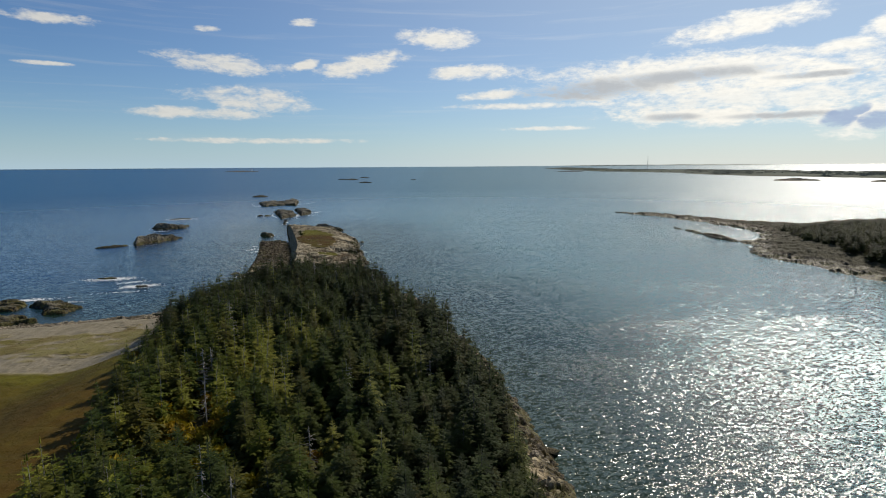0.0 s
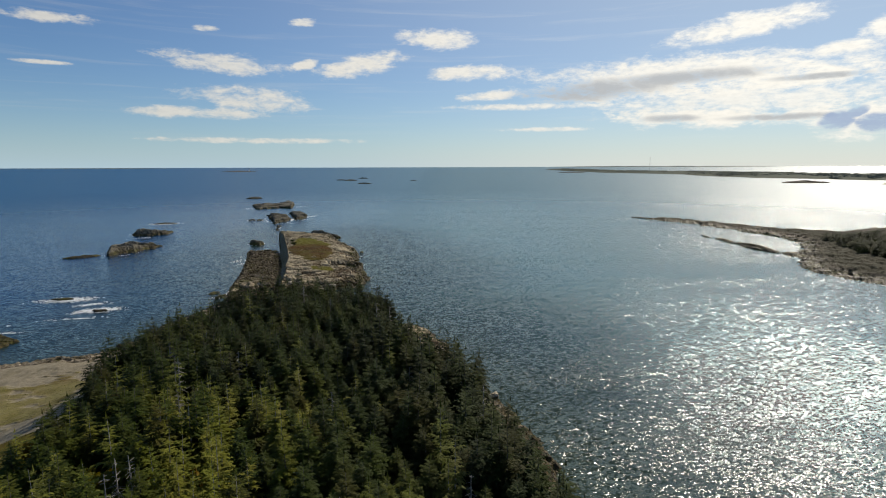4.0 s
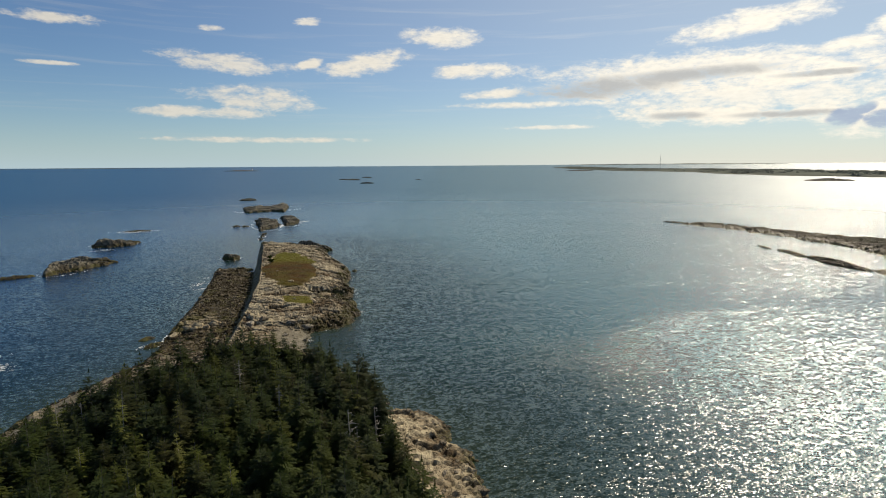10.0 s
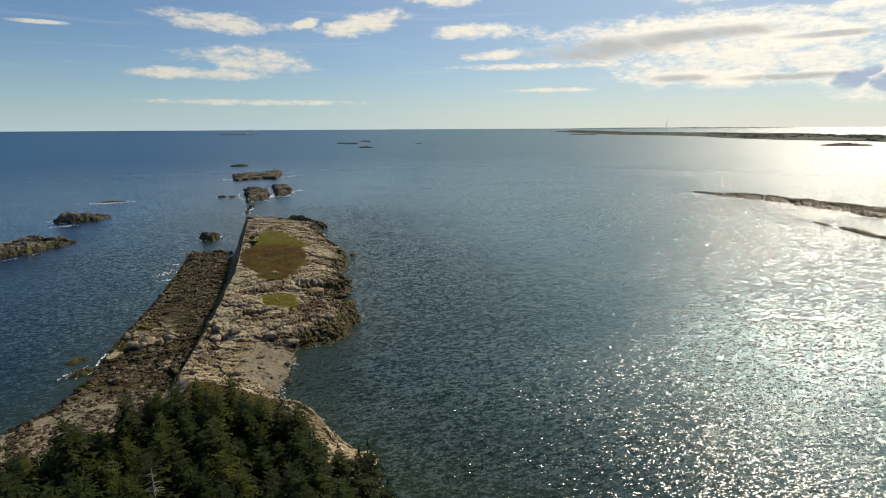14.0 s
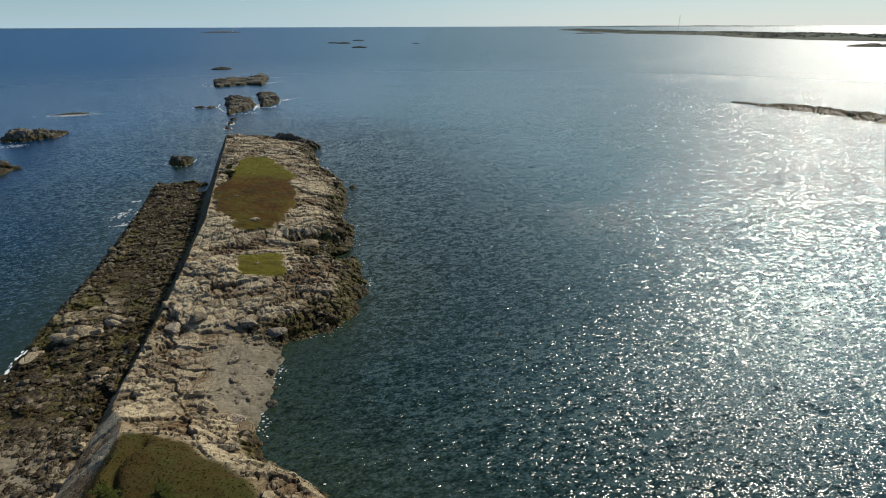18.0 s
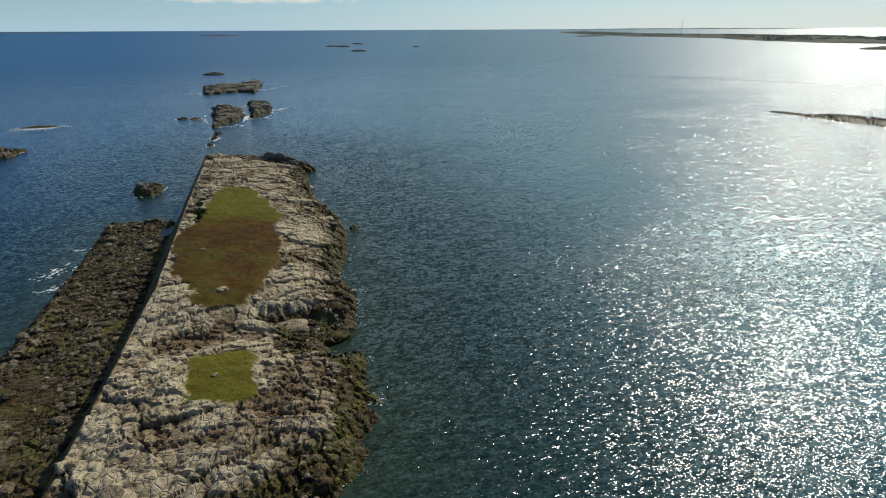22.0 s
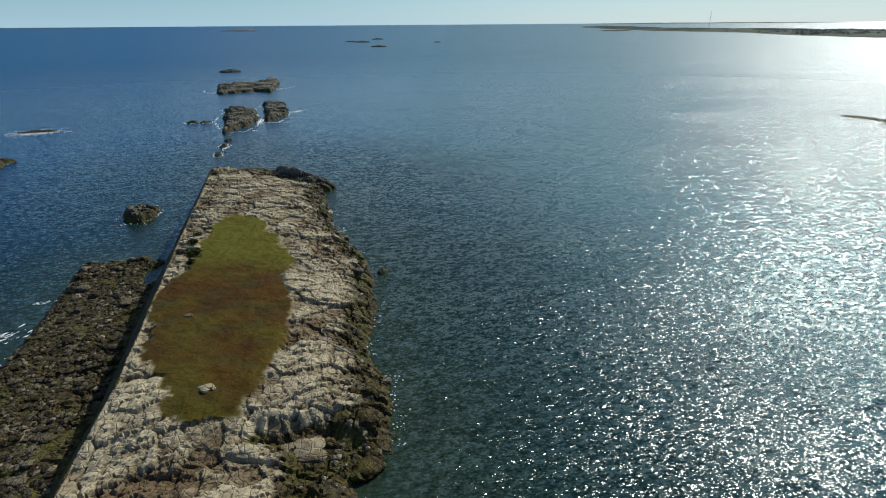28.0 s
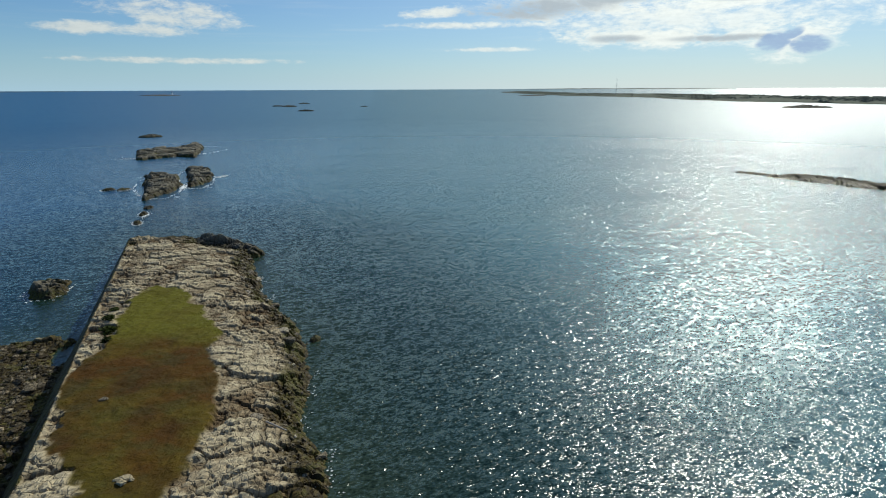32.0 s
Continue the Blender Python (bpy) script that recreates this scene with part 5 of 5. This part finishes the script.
def lay_stones():
    stones = [stone_shape(600 + i) for i in range(10)]
    for area, ok, n, label, group, mat in (
        (((-98, -48), (165, 300)), on_shelf, 150, "weed-stained boulder of the western shelf", "boulders of the shelf", WEED_STONE),
        (((-66, 20), (60, 362)), on_shore, 140, "tumbled boulder along the eastern shore", "boulders of the shore", BOULDER),
    ):
        shared = [mesh_from("boulder", *s, mat) for s in stones]
        x, y, s = scatter(n, *area, ok, 0.4, 1.25)
        for i in range(len(x)):
            boulder(x[i], y[i], s[i], label, 0, (rng.uniform(0.9, 1.5), rng.uniform(0.7, 1.0), rng.uniform(0.5, 0.85)), rng.uniform(0, 360), group, shared[i % 10])
    small = [stone_shape(900 + i) for i in range(8)]
    for area, ok, n, lo, hi, label in (
        (((-98, -46), (165, 300)), on_shelf, 9000, 0.14, 0.7, "weed-brown rubble strewn over the shelf"),
        (((-66, 20), (60, 362)), on_shore, 2600, 0.12, 0.5, "broken stones along the eastern shore"),
        (((-118, -62), (112, 150)), lambda x, y: (lie(x, y)[5] > -0.5) & (lie(x, y)[5] < 5.5 + 0.12 * (-x - 70)), 2600, 0.15, 0.85, "grey stones on the gravel beach"),
    ):
        x, y, s = scatter(n, *area, ok, lo, hi)
        z = surface(x, y)
        joined("rubble", small, x, y, z, s * 0.75, s, np.arange(len(x)) % 8, WEED_STONE if n == 9000 else BOULDER, label, "stones")


lay_stones()


def foam_streaks(name, spots, label):
    """White water: many small ragged flakes lying on the sea."""
    vs, fs, n = [], [], 0
    for cx, cy, w, h, turn, count in spots:
        c, s = math.cos(radians(turn)), math.sin(radians(turn))
        for _ in range(count * 3):
            u, v = rng.normal(0, 0.5) * w, rng.normal(0, 0.5) * h
            r = (0.08 + 0.34 * rng.random() ** 2) * min(1.2, 0.45 + 0.07 * w)
            k = 7
            a = np.arange(k) * 2 * math.pi / k
            rr = r * rng.uniform(0.4, 1.2, k)
            pu, pv = u + np.cos(a) * rr * 2.0, v + np.sin(a) * rr * 0.7
            x, y = cx + c * pu - s * pv, cy + s * pu + c * pv
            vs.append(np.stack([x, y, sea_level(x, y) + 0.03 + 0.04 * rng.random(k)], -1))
            fs += [(n, n + i, n + i + 1) for i in range(1, k - 1)]
            n += k
    me = mesh_from(name, np.concatenate(vs), np.array(fs), FOAM)
    tagged(new(name, me), label, "foam", "", "stuff")


foam_streaks("foam", [(-102, 187, 5.0, 2.6, 20, 420), (-119, 200, 7, 3.0, 10, 330), (-108, 194, 5, 1.6, 30, 60), (-104, 178, 9, 0.7, 12, 16), (-69.5, 216, 5, 0.35, 106, 60), (-72, 208, 4, 0.5, 100, 50), (-66, 228, 4, 0.3, 106, 26), (-199, 431, 9, 6, 20, 260),
                      (-126, 168, 7, 2.0, 15, 90), (-112, 165, 4, 0.8, 5, 30), (-152, 300, 5, 1.5, 72, 12), (-174, 352, 5, 3.0, 40, 40), (-86, 263, 2.5, 1.6, 40, 12), (-90.5, 270, 3.5, 2.2, 60, 20), (-92, 281, 2.0, 0.8, 30, 6)],
             "white surf breaking over sunken rocks")
foam_streaks("foam", [(-105, 487, 5, 1.6, 70, 90), (-114, 458, 8, 1.3, 100, 90), (-113, 470, 4, 1.5, 10, 60), (-148, 590, 8, 2.5, 30, 60), (-108, 400, 4, 1.2, 100, 30),
                      (-72.5, 203, 3.0, 1.6, 60, 50), (-180, 570, 8, 2.0, 10, 30), (146, 236, 9, 1.0, 80, 40), (151, 205, 12, 1.0, 95, 40)],
             "thin white surf round the skerries")


def surf_ring(x, y, half_len, half_wid, turn, count):
    """Places of broken water round the foot of a skerry."""
    spots = []
    for i in range(10):
        a = i * 0.628 + rng.uniform(-0.2, 0.2)
        u, v = math.cos(a) * half_len * 1.02, math.sin(a) * half_wid * 1.05
        c, s = math.cos(radians(turn)), math.sin(radians(turn))
        spots.append((x + c * u - s * v, y + s * u + c * v, 0.22 * half_len + 0.6, 0.5, turn + math.degrees(math.atan2(half_wid * math.cos(a), -half_len * math.sin(a))), int(count * rng.uniform(0.2, 1.6))))
    return spots


foam_streaks("foam", [spot for ring in ((-126, 462, 32, 9, 110, 18), (-117, 484, 31, 8, 108, 22), (-144, 454, 2.6, 1.8, 20, 10), (-137.5, 454, 2.8, 1.7, 60, 10), (-164, 604, 38, 22, 60, 10),
                                        (-157, 304, 18, 9, 100, 6), (-179, 371, 12, 9, 60, 6), (-99.5, 325, 6.5, 4.0, 105, 4), (-109.5, 402, 3.4, 1.4, 106, 10), (-106, 388, 3.0, 1.2, 106, 10)) for spot in surf_ring(*ring)],
             "broken white surf at the foot of the skerries")


def shore_foam():
    """Broken white water where the swell meets the rocks."""
    x, y = rng.uniform(-64, -24, 90000), rng.uniform(186, 352, 90000)
    z, bare, grass, gravel, wood, d, face, weed = lie(x, y)
    keep = (d > -1.5) & (d < 0.25) & (z < 0.25) & (fbm(x * 0.22, y * 0.22, 140, 3) + 0.35 * hash01(np.floor(x * 9), np.floor(y * 9), 5) > 0.93)
    x, y = x[keep], y[keep]
    k = 6
    a = np.arange(k) * 2 * math.pi / k
    n = len(x)
    r = (0.03 + 0.09 * rng.random((n, 1)) ** 2) * rng.uniform(0.4, 1.3, (n, k))
    v = np.stack([x[:, None] + np.cos(a) * r * 1.5, y[:, None] + np.sin(a) * r, 0.03 + 0.05 * rng.random((n, k))], -1).reshape(-1, 3)
    f = (np.arange(n) * k)[:, None, None] + np.array([(0, i, i + 1) for i in range(1, k - 1)])
    tagged(new("foam", mesh_from("foam", v, f.reshape(-1, 3), FOAM)), "flecks of white surf along the eastern rocks", "foam", "", "stuff")


shore_foam()

# ---------- mast and lighthouse ----------


def tube(a, b, ra, rb, sides=8):
    a, b = np.array(a, float), np.array(b, float)
    ax = (b - a) / np.linalg.norm(b - a)
    s = np.cross(ax, (0.31, 0.95, 0.02) if abs(ax[2]) > 0.5 else (0, 0, 1))
    s /= np.linalg.norm(s)
    t = np.cross(ax, s)
    ang = np.arange(sides) * 2 * math.pi / sides
    ringed = np.cos(ang)[:, None] * s + np.sin(ang)[:, None] * t
    v = np.concatenate([a + ra * ringed, b + rb * ringed, [a], [b]])
    f = []
    for i in range(sides):
        j = (i + 1) % sides
        f += [(i, j, sides + j), (i, sides + j, sides + i), (2 * sides, j, i), (2 * sides + 1, sides + i, sides + j)]
    return v, np.array(f)


def build_mast(x, y, high):
    i = int(np.argmin((FAR_LIE[0] - x) ** 2 + (FAR_LIE[1] - y) ** 2))
    root = tagged(new("radio_mast"), "thin steel radio mast on the far coast", "mast")
    root.matrix_world = pose(x, y, float(FAR_LIE[2][i]))
    for q in range(3):
        a = q * 2 * math.pi / 3
        part("mast_leg", mesh_from("mast_leg", *tube((math.cos(a) * 1.6, math.sin(a) * 1.6, 0), (math.cos(a) * 0.5, math.sin(a) * 0.5, high), 0.2, 0.15), STEEL), root)
        part("guy_wire", mesh_from("guy_wire", *tube((math.cos(a) * 28, math.sin(a) * 28, 0), (0, 0, high * 0.8), 0.08, 0.08, 4), STEEL), root)
    for h in np.arange(4, high, 6):
        part("brace", mesh_from("brace", *tube((-1.2, 0.4, h), (1.2, -0.4, h + 3), 0.15, 0.15, 4), STEEL), root)
    part("beacon", mesh_from("beacon", *tube((0, 0, high), (0, 0, high + 3), 0.5, 0.2), RED_PAINT), root)


build_mast(918, 2420, 62)


def driftwood(x, y, turn):
    """A bleached log stranded on the rocks."""
    root = tagged(new("driftwood_log"), "bleached driftwood log stranded on dark rocks", "driftwood")
    root.matrix_world = pose(x, y, float(surface(x, y)[0]) + 0.12, 0, 6, turn)
    part("log", mesh_from("log", *tube((-1.6, 0, 0), (1.6, 0.1, 0.05), 0.13, 0.08, 8), DEAD), root)
    part("branch_stub", mesh_from("branch_stub", *tube((0.4, 0, 0.03), (0.75, 0.35, 0.2), 0.05, 0.03, 6), DEAD), root)


driftwood(-40.3, 262.5, -35)


def dwarf_bush(x, y, size, seed):
    root = tagged(new("shrub"), "low dark evergreen bush at the turf's edge", "shrub", "bushes of the isle")
    root.matrix_world = pose(x, y, float(surface(x, y)[0])) @ Matrix.Diagonal((size, size, size * 0.6, 1))
    sv, sf, cv, cf = shrub_shape(seed, 1.4, 1.6, 360)
    part("stems", mesh_from("stems", sv, sf, BARK), root)
    part("crown", mesh_from("crown", cv, cf, SPRUCE), root)


for bx, by, bs in ((-70.6, 289.5, 1.1), (-72.2, 293.0, 0.8), (-69.3, 285.5, 0.7), (-73.4, 298.0, 0.6)):
    dwarf_bush(bx, by, bs, int(by))


def build_lighthouse(x, y):
    base = skerry(x - 60, y, 95, 45, 3, 6, "far low island with a lighthouse", 80)
    root = tagged(new("lighthouse"), "white lighthouse tower on a far low island", "lighthouse")
    root.matrix_world = pose(x, y, float(sea_level(x, y)) + 2.0)
    part("tower", mesh_from("tower", *tube((0, 0, -2), (0, 0, 12), 3.0, 2.2, 12), WHITE_PAINT), root)
    part("gallery", mesh_from("gallery", *tube((0, 0, 12), (0, 0, 12.6), 3.1, 3.1, 12), RED_PAINT), root)
    part("lantern", mesh_from("lantern", *tube((0, 0, 12.6), (0, 0, 15), 1.6, 1.6, 8), STEEL), root)
    part("dome", mesh_from("dome", *tube((0, 0, 15), (0, 0, 16.6), 1.8, 0.2, 8), RED_PAINT), root)


build_lighthouse(-1040, 3180)
